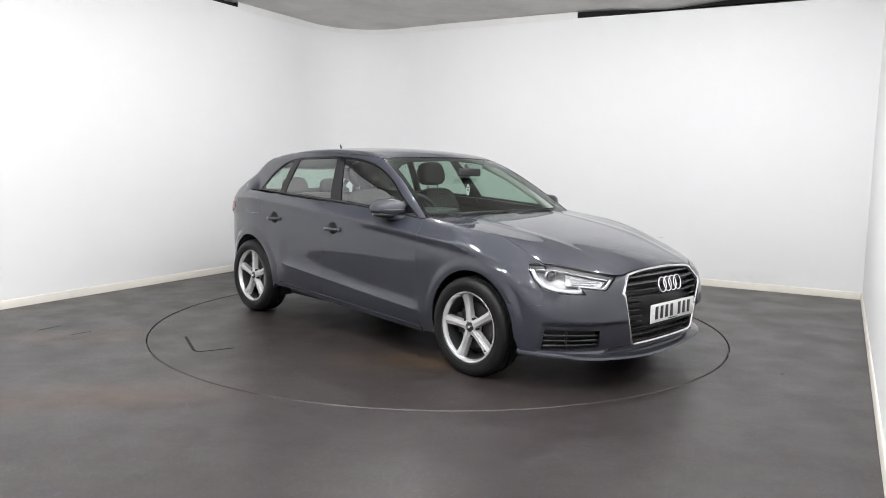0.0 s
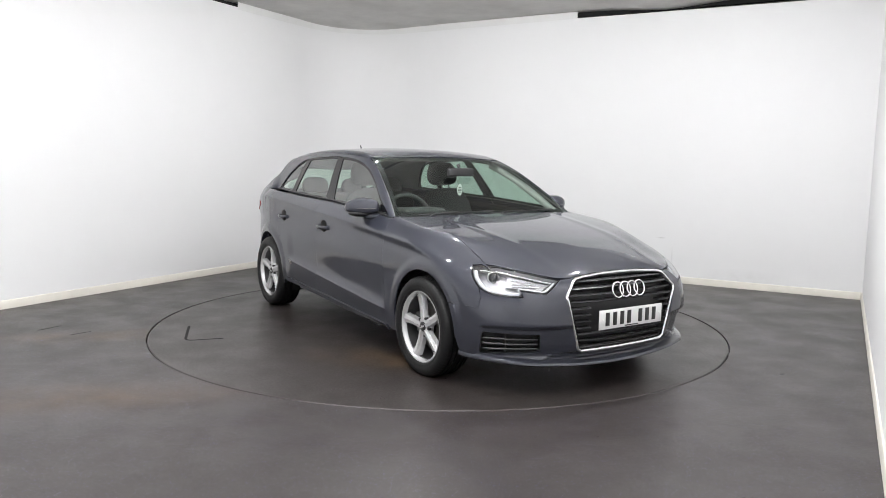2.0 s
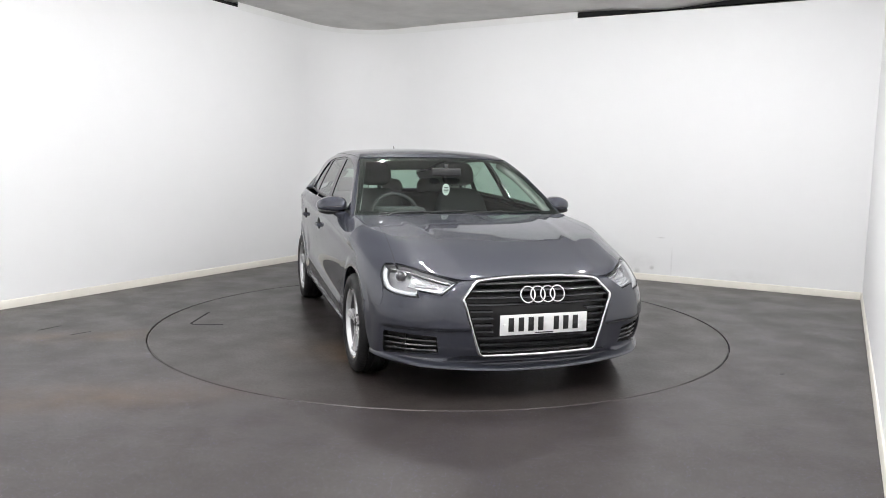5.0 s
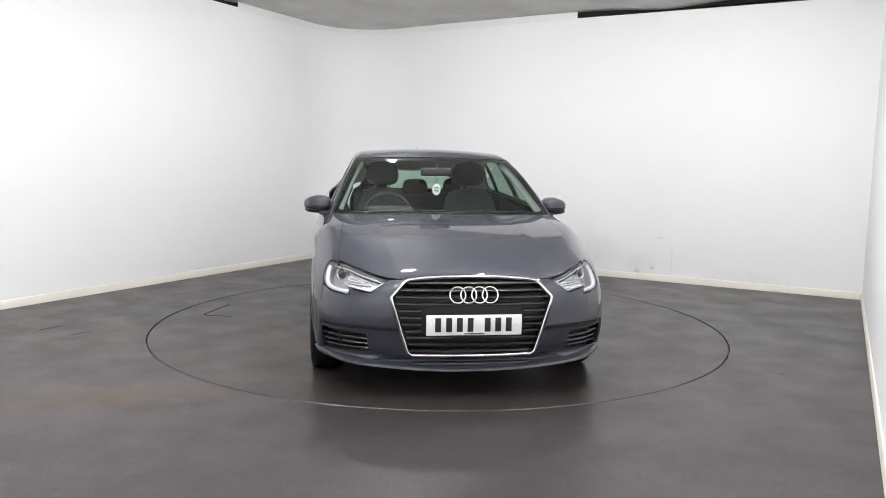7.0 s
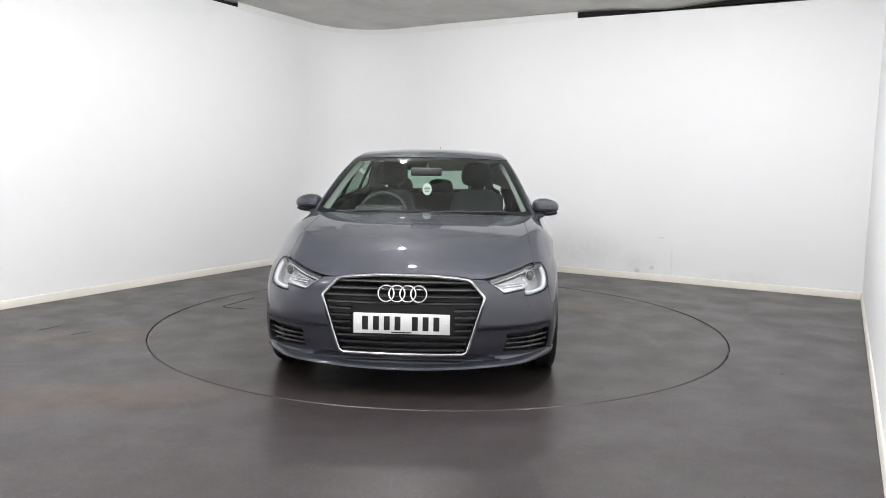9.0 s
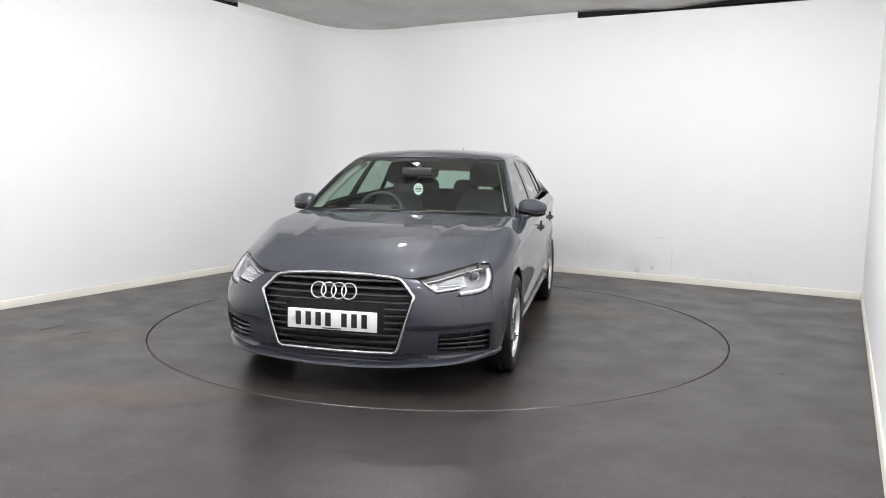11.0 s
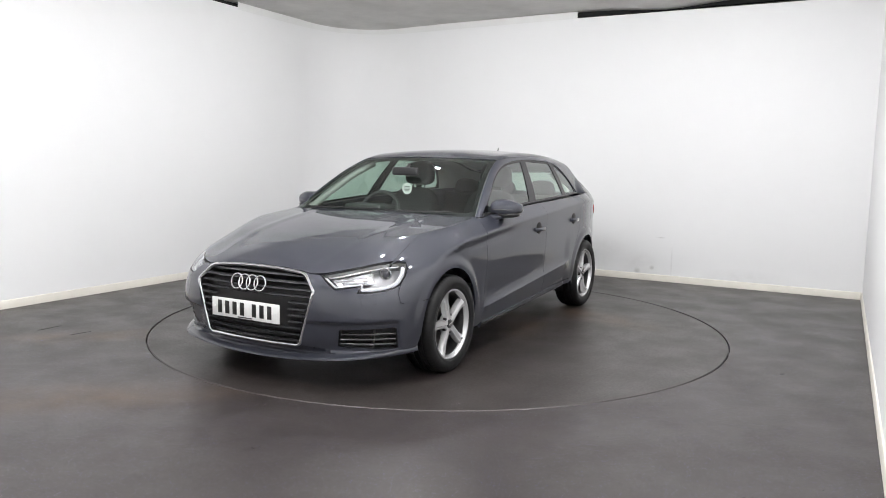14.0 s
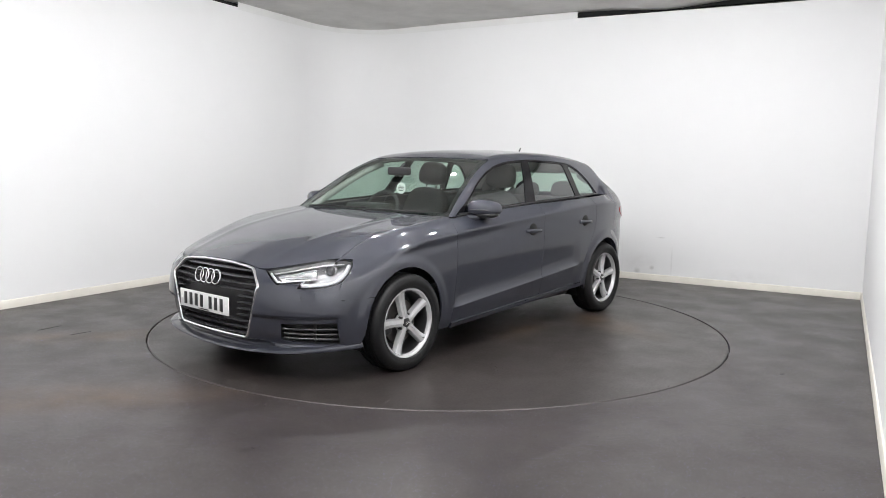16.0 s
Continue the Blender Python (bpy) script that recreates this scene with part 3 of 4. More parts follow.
def sheet(name, chart, outline, mat, parent, holes=(), step=.022, gap=.0009, offset=0.0, lip=.012, label="", side=1, creases=()):
    """A panel cut out of the skin: an outline and holes on it, rounded to its curve, with edges turned in by lip."""
    loops = [shrunk(dense(chart.flat(outline), step * .7), gap)]
    loops += [shrunk(dense(chart.flat(h), step * .7), -gap) for h in holes]
    lo, hi = loops[0].min(0), loops[0].max(0)
    gx, gy = np.meshgrid(np.arange(lo[0], hi[0], step), np.arange(lo[1], hi[1], step * .87))
    gx[1::2] += step / 2
    grid = np.stack([gx.ravel(), gy.ravel()], 1)
    keep = inside(loops[0], grid)
    for h in loops[1:]:
        keep &= ~inside(h, grid)
    grid = grid[keep]
    rim = np.concatenate(loops)
    if len(grid):
        far = np.array([np.min(np.sum((rim - g) ** 2, 1)) for g in grid])
        grid = grid[far > (step * .45) ** 2]
    for line in creases:
        ridge = chart.flat(line)
        way = np.gradient(ridge, axis=0)
        way = np.stack([-way[:, 1], way[:, 0]], 1) / np.linalg.norm(way, axis=1, keepdims=True)
        band = np.concatenate([ridge + way * d for d in (-.0045, 0, .0045)])
        ok = inside(loops[0], band)
        for h in loops[1:]:
            ok &= ~inside(h, band)
        ok &= np.array([np.min(np.sum((rim - g) ** 2, 1)) for g in band]) > .002 ** 2
        band = band[ok]
        if len(band):
            far = np.array([np.min(np.sum((band - g) ** 2, 1)) for g in grid])
            grid = np.concatenate([grid[far > (step * .5) ** 2], band])
    pts = np.concatenate([rim, grid])
    edges, at = [], 0
    for l in loops:
        edges += [(at + i, at + (i + 1) % len(l)) for i in range(len(l))]
        at += len(l)
    cv, _, cf, *_ = delaunay_2d_cdt([Vector(p) for p in pts], edges, [], 0, 1e-6)
    cv = np.array([tuple(v) for v in cv])
    mid = np.array([cv[list(f)].mean(0) for f in cf])
    ok = inside(loops[0], mid)
    for h in loops[1:]:
        ok &= ~inside(h, mid)
    faces = [tuple(f) for f, k in zip(cf, ok) if k]
    q = chart.place(cv)
    n = gradient(chart.skin, q)
    q = q + n * offset
    verts = [tuple(p) for p in q]
    fixed = []
    for f in faces:
        a, b, c = (q[i] for i in f[:3])
        fixed.append(f if np.dot(np.cross(b - a, c - a), n[list(f)].mean(0)) > 0 else tuple(reversed(f)))
    count = {}
    for f in fixed:
        for a, b in zip(f, f[1:] + f[:1]):
            count[(a, b)] = 1
    normals = [tuple(n[i]) for f in fixed for i in f]
    all_faces = list(fixed)
    if lip:
        for a, b in count:
            if (b, a) in count:
                continue
            k = len(verts)
            quad = [q[a], q[b], q[b] - n[b] * lip, q[a] - n[a] * lip]
            verts += [tuple(p) for p in quad]
            all_faces.append((k + 3, k + 2, k + 1, k))
            w = np.cross(quad[2] - quad[3], quad[1] - quad[3])
            w = w / max(np.linalg.norm(w), 1e-9)
            normals += [tuple(w)] * 4
    if side < 0:
        verts = [(x, -y, z) for x, y, z in verts]
        fl, nl, at = [], [], 0
        for f in all_faces:
            fl.append(tuple(reversed(f)))
            nl += [(x, -y, z) for x, y, z in reversed(normals[at:at + len(f)])]
            at += len(f)
        all_faces, normals = fl, nl
    me = bpy.data.meshes.new(name)
    me.from_pydata(verts, [], all_faces)
    me.polygons.foreach_set("use_smooth", [True] * len(me.polygons))
    me.normals_split_custom_set(normals)
    me.materials.append(mat)
    ob = new(name, me)
    ob.parent = parent
    if label:
        tagged(ob, label)
    return ob


def flip_y(pts):
    return np.asarray(pts, float)[::-1] * (1, -1, 1)


def both_halves(pts):
    """A closed outline from its left half, which runs from the centre line round to the centre line."""
    pts = np.asarray(pts, float)
    return np.concatenate([pts, flip_y(pts)])


def arc_xz(cx, cz, r, a0, a1, n=24):
    return np.array([(cx + r * math.cos(radians(a0 + (a1 - a0) * k / n)), cz + r * math.sin(radians(a0 + (a1 - a0) * k / n))) for k in range(n + 1)])


SIDE = Chart("side", whole_body)
SIDE_LOW = Chart("side", lower_body)
SIDE_CAB = Chart("side", upper_body)
TOP = Chart("top", lower_body)
ROOF = Chart("top", cabin)
SCREEN = Chart("front", cabin)
NOSE = Chart("nose", lower_body)
FLANK = Chart("shoulder", whole_body)
TAIL = Chart("back", whole_body)

car = new("car")
tagged(car, "grey-blue metallic five-door hatchback parked on the turntable", "car")

R_ARCH_F, R_ARCH_R = .340, .352
sill_line = lambda x: .275 - .05 * x
belt_line = lambda xs, lift=0.0: np.array([(x, float(belt_z(x)) + lift) for x in xs])

# seams, as points on the skin
hood_edge = on_top(smooth_line([(1.76, .730), (1.55, .716), (1.3, .706), (1.0, .700), (.85, .702)], 8))
hood_rear = on_top([(.860 - .014 * y * y, y) for y in np.linspace(.702, 0, 14)])
hood_front = on_nose(smooth_line([(0, .690), (.20, .686), (.33, .676), (.385, .668), (.45, .671), (.54, .6840), (.63, .7000), (.72, .7145), (.80, .7255), (.87, .7300)], 5))
lamp_line = [(.945, .717), (.90, .7225), (.78, .7215), (.63, .697), (.54, .681), (.452, .663), (.530, .597), (.60, .604), (.667, .612), (.651, .578), (.71, .578), (.787, .583), (.84, .594), (.880, .613), (.918, .652), (.938, .69)]
lamp_outline = on_nose(lamp_line)
seam_down = on_nose([(.878, .604), (.868, .56), (.880, .505)])
seam_side = on_nose([(.90, .503), (.97, .502), (1.03, .502)])
a_seam = math.degrees(math.asin((.502 - HUB_Z) / R_ARCH_F))
ARCH_X = AXLE_F - .013
arch_front = on_side(arc_xz(ARCH_X, HUB_Z, R_ARCH_F, a_seam, 198, 30))
arch_nose = on_side(np.concatenate([arc_xz(ARCH_X, HUB_Z, R_ARCH_F, a_seam, 2, 10), [(1.652, .29), (1.665, .255), (1.680, .222)]]))
door_front = on_side(smooth_line([(.850, sill_line(.85)), (.815, .50), (.812, .70), (.822, .86), (.80, .925)], 6))
pillar_b = on_side(smooth_line([(-.25, belt_z(-.25)), (-.262, .80), (-.262, .55), (-.235, sill_line(-.235))], 6))
door_rear = on_side(smooth_line([(-1.035, belt_z(-1.035)), (-1.095, .93), (-1.10, .83), (-1.065, .72), (-.985, .59), (-.90, .43), (-.868, sill_line(-.868))], 6))
sill_low = lambda xs: on_side([(x, sill_line(x) - .034) for x in xs])
sill_top = lambda xs: on_side([(x, sill_line(x)) for x in xs])

# sharp lines pressed into the flanks
low_crease = on_side([(x, .404 - .0835 * x) for x in np.arange(-.85, .87, .008)])
shoulder_line = on_side([(x, float(shoulder_z(x))) for x in np.arange(-1.6, 1.78, .010)])

# hood
sheet("hood", TOP, both_halves(np.concatenate([hood_front, hood_edge, hood_rear])), M_PAINT, car, gap=.0012, lip=.018, step=.016)
# near-black tubes added under the hood edges, as shade in the shut lines
for s in (1, -1):
    q = (hood_edge - gradient(lower_body, hood_edge) * .013) * (1, s, 1)
    part("hood_gap_shade", tube_bm(q, .0065, 8), M_SHADE_SEAM, car, "near-black tube added to darken the hood gap")

# front bumper with openings for the grille and the lower vents
grille_line = [(0, .684), (.16, .682), (.30, .673), (.352, .666), (.372, .655), (.424, .583), (.427, .570), (.420, .55), (.345, .275), (.335, .262), (.318, .257), (.16, .254), (0, .253)]
grille_outline = both_halves(on_nose(grille_line))
vent_line = [(.555, .362), (.65, .366), (.75, .368), (.845, .371), (.858, .362), (.872, .26), (.868, .244), (.80, .246), (.70, .252), (.60, .259), (.548, .266)]
vent_outline = on_nose(vent_line)
bump_half = np.concatenate([on_nose([(0, .6885), (.20, .6845), (.33, .6745), (.385, .6665), (.440, .664), (.455, .655), (.530, .5905), (.664, .6055), (.646, .5715), (.71, .5715), (.787, .5765), (.84, .5875), (.874, .602)]),
                            seam_down[1:], seam_side, arch_nose, on_nose([(1.0, .222), (.865, .222), (.71, .215), (.46, .200), (.11, .178), (0, .178)])])
sheet("front_bumper", NOSE, both_halves(bump_half), M_PAINT, car, holes=[grille_outline, vent_outline, flip_y(vent_outline)], step=.0115)

# shallow painted floor of the seam between bumper and wing
for s in (1, -1):
    for line in (seam_down, seam_side):
        q = (line - gradient(lower_body, line) * .0075) * (1, s, 1)
        part("seam_floor", tube_bm(q, .0055, 8), M_PAINT, car, smooth=60)

# chin lip below the bumper
lip_half = smooth_line([(0, .172), (.11, .172), (.30, .180), (.46, .192), (.71, .208), (.865, .216), (1.0, .218)], 8)
lip_path = on_nose(lip_half)
lip_path = np.concatenate([flip_y(lip_path)[:-1], lip_path])
lip_out = gradient(lower_body, lip_path) * (1, 1, 0)
part("chin_lip", sweep_bm(lip_path, [(-.03, .026), (.006, .020), (.034, .012), (.046, .004), (.047, -.004), (.038, -.010), (-.05, -.014)], outward=lip_out, swell=1 - .80 * ramp((np.abs(lip_path[:, 1]) - .60) / .22)), M_PAINT, car, smooth=50)

# grille: frame, slats, backing
centre_line = grille_outline.mean(0)
bm = bmesh.new()
rings = []
gpath = dense(grille_outline, .03)
gnorm = gradient(lower_body, gpath)
for i, p in enumerate(gpath):
    d = gpath[(i + 1) % len(gpath)] - gpath[i - 1]
    inward = np.cross(gnorm[i], d)
    inward /= np.linalg.norm(inward)
    if np.dot(inward, centre_line - p) < 0:
        inward = -inward
    rings.append([bm.verts.new(Vector(p + inward * u + gnorm[i] * v)) for u, v in ((-.003, -.02), (-.003, .004), (.002, .010), (.009, .011), (.014, .007), (.015, -.003))])
for r, q in zip(rings, rings[1:] + rings[:1]):
    for k in range(6):
        bm.faces.new((r[k], r[(k + 1) % 6], q[(k + 1) % 6], q[k]))
grille = part("grille", bm, M_CHROME, car, "hexagonal grille with a polished chrome frame", smooth=60)
back = sheet("backing", NOSE, grille_outline, M_BLACK, grille, offset=-.055, lip=-.05, gap=.001, step=.03, label="black recess")
gw = lambda z: np.interp(z, [.25, .275, .57, .60, .655, .684], [.318, .335, .418, .405, .362, .30])
for k in range(11):
    z = .284 + .0365 * k
    ends = float(gw(z)) - .014
    if .365 < z < .505:
        runs = [(-ends, -.27), (.27, ends)]
    else:
        runs = [(-ends, ends)]
    for a, b in runs:
        line = on_nose([(s, z) for s in np.linspace(a, b, 24 if b - a > .3 else 8)])
        part("slat", sweep_bm(line, [(-.045, -.003), (-.014, -.007), (-.006, -.006), (-.003, -.002), (-.013, .004), (-.045, .006)], outward=gradient(lower_body, line) * (1, 1, 0)), M_SLAT, grille, smooth=50)
for k in range(4):
    y = -.0885 + .059 * k
    c = on_nose([(math.atan2(y, 1.13) * 1.1, .594)])[0]
    ring = [(c[0] + .014 - .010 * (math.sin(w)), y + .0425 * math.cos(w), .594 + .0425 * math.sin(w)) for w in np.linspace(0, 2 * math.pi, 49)[:-1]]
    part("badge_ring", tube_bm(ring, .0055, 10, True), M_CHROME, grille, "chrome ring", smooth=60)

# number plate with plain bars in place of its characters
plate = part("number_plate", box_bm((.006, .520, .111), (2.172, 0, .4365), .0025), M_PLATE, car, "white plate with black bars for characters")
for k, y in enumerate((.196, .137, .079, .021, -.072, -.130, -.188)):
    part("bar", box_bm((.002, .032, .076), (2.1762, -y, .4385), .0006), M_INK, plate)
part("bar", box_bm((.002, .11, .006), (2.1762, 0, .3895), .0004), M_INK, plate)
for s in (-1, 1):
    part("screw", lathe_bm([(0, .002), (.006, .002), (.007, -.001), (0, -.001)], 14, "y", (0, 0, 0)), M_WHITE, plate).matrix_basis = pose(2.1765, s * .235, .44, 0, 0, -90)

# lower vents with slats
for s in (1, -1):
    vent = sheet("lower_vent", NOSE, vent_outline, M_BLACK, car, offset=-.045, lip=-.043, gap=.001, step=.03, side=s, label="black plastic bumper vent")
    for z0, z1 in ((.278, .270), (.305, .300), (.332, .332)):
        line = on_nose([(.56 + .30 * k / 9, z0 + (z1 - z0) * k / 9) for k in range(10)]) * (1, s, 1)
        line = line if s > 0 else line[::-1]
        part("slat", sweep_bm(line, [(-.040, -.004), (-.014, -.006), (-.010, .0), (-.014, .005), (-.040, .005)], outward=gradient(lower_body, line) * (1, 1, 0)), M_SLAT, vent)
    line = on_nose([(.735, .25), (.738, .30), (.74, .368)]) * (1, s, 1)
    g = gradient(lower_body, line)
    part("upright", tube_bm(line - g * .02, .009, 8), M_BLACK, vent)
    # washer flap and parking-sensor outline: shallow cuts in the bumper
    flap = on_nose([(.665, .545), (.745, .549), (.745, .512), (.672, .508)]) * (1, s, 1)
    part("washer_cover", tube_bm(flap + gradient(lower_body, flap) * -.0012, .0022, 6, True), M_SLAT, car)

# headlights
for s in (1, -1):
    lens = sheet("headlight", NOSE, lamp_outline, M_LENS, car, offset=-.002, lip=.006, step=.02, side=s, label="clear headlight with a silver inside")
    lens.visible_shadow = False
    sheet("housing", NOSE, lamp_outline, M_HOUSE, lens, offset=-.070, lip=-.063, step=.03, gap=.003, side=s, label="silver-grey lamp body")
    rim_q = (lamp_outline + gradient(lower_body, lamp_outline) * -.003) * (1, s, 1)
    part("lamp_seal", tube_bm(rim_q, .0022, 6, True), M_BLACK, lens)

    def guide(seq, depth, radius, name="light_guide", mat=M_DRL):
        line = smooth_line(seq, 6)
        q = on_nose(line)
        q = (q - gradient(lower_body, q) * depth) * (1, s, 1)
        return part(name, tube_bm(q, radius, 10), mat, lens, "white light guide", smooth=60)
    guide([(.475, .657), (.537, .607), (.60, .614), (.676, .622)], .022, .0075)
    guide([(.668, .588), (.72, .588), (.79, .593), (.84, .604), (.870, .622), (.908, .660), (.926, .700)], .020, .0135)
    guide([(.676, .622), (.668, .605), (.666, .59)], .022, .008)
    guide([(.49, .664), (.56, .677), (.64, .692), (.78, .713), (.90, .715)], .030, .006, "upper_trim", M_REFLECT)
    # reflector tray
    tray = on_nose([(.50, .658), (.63, .684), (.735, .700), (.745, .632), (.68, .630), (.545, .618)])
    sheet("reflector", NOSE, tray, M_REFLECT, lens, offset=-.050, lip=-.012, step=.03, side=s)
    for z in (.645, .662):
        q = on_nose([(a, z + .012 * (a - .6)) for a in np.linspace(.56, .71, 8)])
        q = (q - gradient(lower_body, q) * .040) * (1, s, 1)
        part("reflector_rib", tube_bm(q, .004, 6), M_CHROME, lens)
    # projector
    c = on_nose([(.797, .662)])[0]
    g = gradient(lower_body, c[None])[0]
    g = np.array([.86, .50, .06]) / np.linalg.norm([.86, .50, .06])
    turn = Vector(g).to_track_quat("Z", "Y").to_matrix().to_4x4()
    for nm, prof, mt in (("projector_lens", [(0, .020), (.012, .018), (.020, .013), (.026, .004), (.027, 0)], M_PROJ),
                         ("projector_ring", [(.027, -.02), (.027, .006), (.031, .009), (.036, .005), (.038, -.02)], M_REFLECT)):
        bm = lathe_bm(prof, 36, "z")
        bmesh.ops.transform(bm, matrix=Matrix.Translation(Vector(c - g * .068)) @ turn, verts=bm.verts)
        if s < 0:
            bmesh.ops.scale(bm, vec=(1, -1, 1), verts=bm.verts)
        part(nm, bm, mt, lens, smooth=50)

# wings, doors, rear quarters, sills on both sides
DLO = smooth_line([(.745, .940), (.53, 1.066), (.365, 1.174), (.175, 1.260), (-.03, 1.310), (-.27, 1.331), (-.45, 1.337), (-.63, 1.332), (-.90, 1.318), (-1.07, 1.282), (-1.21, 1.185), (-1.322, 1.055)], 6)
DLO = np.concatenate([DLO, belt_line(np.linspace(-1.30, .70, 30), .012)])
dlo_3d = SIDE_CAB.place(DLO)
edge_screen = SCREEN.place([(.775 - .170 * k / 14, .938 + .388 * k / 14) for k in range(15)])
roof_edge = ROOF.place(smooth_line([(.165, .605), (0, .606), (-.4, .600), (-.9, .585), (-1.3, .548), (-1.47, .515), (-1.55, .475)], 6))


def pane(points):
    return SIDE_CAB.place(points)


def clip_dlo(xa, xb, inset=.014):
    """The part of the window opening between two slanted lines given by their x at the belt and at the top."""
    z_of_top = spline(*sorted([(p[0], p[1]) for p in DLO[:67:6]], key=lambda k: k[0]))
    top, low = [], []
    for f in np.linspace(0, 1, 26):
        x = xa[1] + (xb[1] - xa[1]) * f
        top.append((x, float(z_of_top(x)) - inset))
        x = xa[0] + (xb[0] - xa[0]) * f
        low.append((x, float(belt_z(x)) + .012 + inset * .6))
    return np.array([p for p in top if p[1] > float(belt_z(p[0])) + .03] + [p for p in reversed(low)])


for s in (1, -1):
    wing = np.concatenate([hood_edge[::-1], on_nose([(.885, .7285), (.945, .7235), (.946, .69), (.925, .652), (.886, .608)]), seam_down[1:], seam_side, arch_front, sill_low([.94, .90]), sill_low([.855]), door_front])
    sheet("front_wing", FLANK, wing, M_PAINT, car, side=s, step=.0125, creases=[shoulder_line])
    fd = np.concatenate([on_side(belt_line(np.linspace(-.25, .79, 14))), door_front[::-1], sill_top(np.linspace(.84, -.225, 14)), pillar_b[::-1]])
    front_door = sheet("front_door", SIDE_LOW, fd, M_PAINT, car, side=s, step=.012, creases=[low_crease, shoulder_line])
    rd = np.concatenate([on_side(belt_line(np.linspace(-1.03, -.25, 12))), pillar_b, sill_top(np.linspace(-.245, -.86, 10)), door_rear[::-1]])
    rear_door = sheet("rear_door", SIDE_LOW, rd, M_PAINT, car, side=s, step=.012, creases=[low_crease, shoulder_line])
    qp = np.concatenate([door_rear, sill_low([-.872, -.93]), on_side(arc_xz(AXLE_R, HUB_Z, R_ARCH_R, -12, 196, 34)), on_side([(-1.70, .23), (-1.86, .27), (-1.91, .6), (-1.90, .9), (-1.83, 1.02)]), on_side(belt_line(np.linspace(-1.80, -1.05, 14)))])
    sheet("rear_quarter", SIDE, qp, M_PAINT, car, side=s, lip=.03, step=.014, creases=[shoulder_line])
    sl = np.concatenate([sill_top(np.linspace(.848, -.862, 24)), sill_low(np.linspace(-.868, .852, 24))])
    sheet("sill", SIDE_LOW, sl, M_PAINT, car, side=s, lip=.03, offset=.012)
    frame_line = np.concatenate([edge_screen, roof_edge[1:], SIDE_CAB.place([(-1.63, 1.215), (-1.70, 1.15), (-1.76, 1.085), (-1.79, 1.055)]), SIDE_CAB.place(belt_line(np.linspace(-1.80, .73, 30)))])
    cab = sheet("cabin_frame", SIDE_CAB, frame_line, M_PAINT, car, holes=[dlo_3d], side=s, gap=.0008, label="grey-blue roof pillars and rail")
    front_pane = pane(clip_dlo((-.136, -.291), (.625, .565)))
    rear_pane = pane(clip_dlo((-.920, -.894), (-.276, -.388)))
    small_pane = pane(clip_dlo((-1.275, -1.275), (-1.003, -.978)))
    sheet("window_trim", SIDE_CAB, dlo_3d, M_GLOSSB, cab, holes=[front_pane, rear_pane, small_pane], offset=-.004, side=s, gap=.0005, label="gloss black window surround")
    for door, outline, nm in ((front_door, front_pane, "window"), (rear_door, rear_pane, "window"), (cab, small_pane, "quarter_window")):
        w = sheet(nm, SIDE_CAB, outline, M_GLASS, door, offset=-.008, lip=0, side=s, gap=-.004, label="green-tinted glass")
        w.visible_shadow = False
    # inner linings
    sheet("inner_panel", SIDE_LOW, fd, M_TRIM, front_door, offset=-.06, lip=0, step=.05, side=s, label="charcoal inner trim")
    sheet("inner_panel", SIDE_LOW, rd, M_TRIM, rear_door, offset=-.06, lip=0, step=.05, side=s, label="charcoal inner trim")
    sheet("pillar_lining", SIDE_CAB, frame_line, M_LINER, cab, holes=[dlo_3d], offset=-.022, lip=0, step=.05, side=s, gap=.003, label="grey pillar lining")
    q = edge_screen - gradient(cabin, edge_screen) * .052 + np.array([-.035, -.012, 0])
    part("pillar_trim", tube_bm(q * (1, s, 1), .027, 10), M_LINER, cab, "light grey inner pillar trim", smooth=60)
    # belt seal
    seal = SIDE_CAB.place(belt_line(np.linspace(-1.32, .73, 40), .006))
    part("belt_seal", tube_bm(seal * (1, s, 1), .0075, 8), M_BLACK, cab, smooth=60)
    # door handles over finger cups, whose shade is painted as near-black discs
    for door, x, z in ((front_door, -.098, .800), (rear_door, -.905, .828)):
        c = on_side([(x, z)])[0] * (1, s, 1)
        c2 = on_side([(x, z + .010)])[0] * (1, s, 1)
        cup = lathe_bm([(0, .007), (.038, .006), (.046, .003), (.048, -.008)], 28, "y")
        bmesh.ops.scale(cup, vec=(1.1, s, 1.0), verts=cup.verts)
        bmesh.ops.translate(cup, vec=Vector(c2), verts=cup.verts)
        part("handle_cup_shade", cup, M_SHADE_SEAM, door, "near-black disc painted as the shade in the finger recess")
        line = [Vector(on_side([(x + u, z + .02 * u)])[0] * (1, s, 1)) + Vector((0, s * d, 0)) for u, d in ((-.098, .006), (-.08, .020), (-.03, .028), (.03, .028), (.08, .020), (.098, .006))]
        bm = sweep_bm([tuple(p) for p in smooth_line(line, 4)], [(-.010, -.012), (.002, -.013), (.008, -.004), (.008, .006), (.002, .014), (-.010, .012)], outward=[(0, s, 0)] * 21)
        part("handle", bm, M_PAINT, door, smooth=60)
    # door mirror
    bm = bmesh.new()
    bmesh.ops.create_uvsphere(bm, u_segments=32, v_segments=20, radius=1)
    for v in bm.verts:
        x, y, z = v.co
        e = .66
        x, y, z = (math.copysign(abs(k) ** e, k) for k in (x, y, z))
        x = max(x, -.42)
        taper = (1 - .30 * max(y, 0)) * (1.12 if z > 0 else .62 + .12 * y)
        v.co = (x * .105 * (1 - .25 * max(y, 0)) + .028 * -y, y * .100, z * .064 * taper)
    bmesh.ops.transform(bm, matrix=Matrix.Translation((.515, .886, .982)), verts=bm.verts)
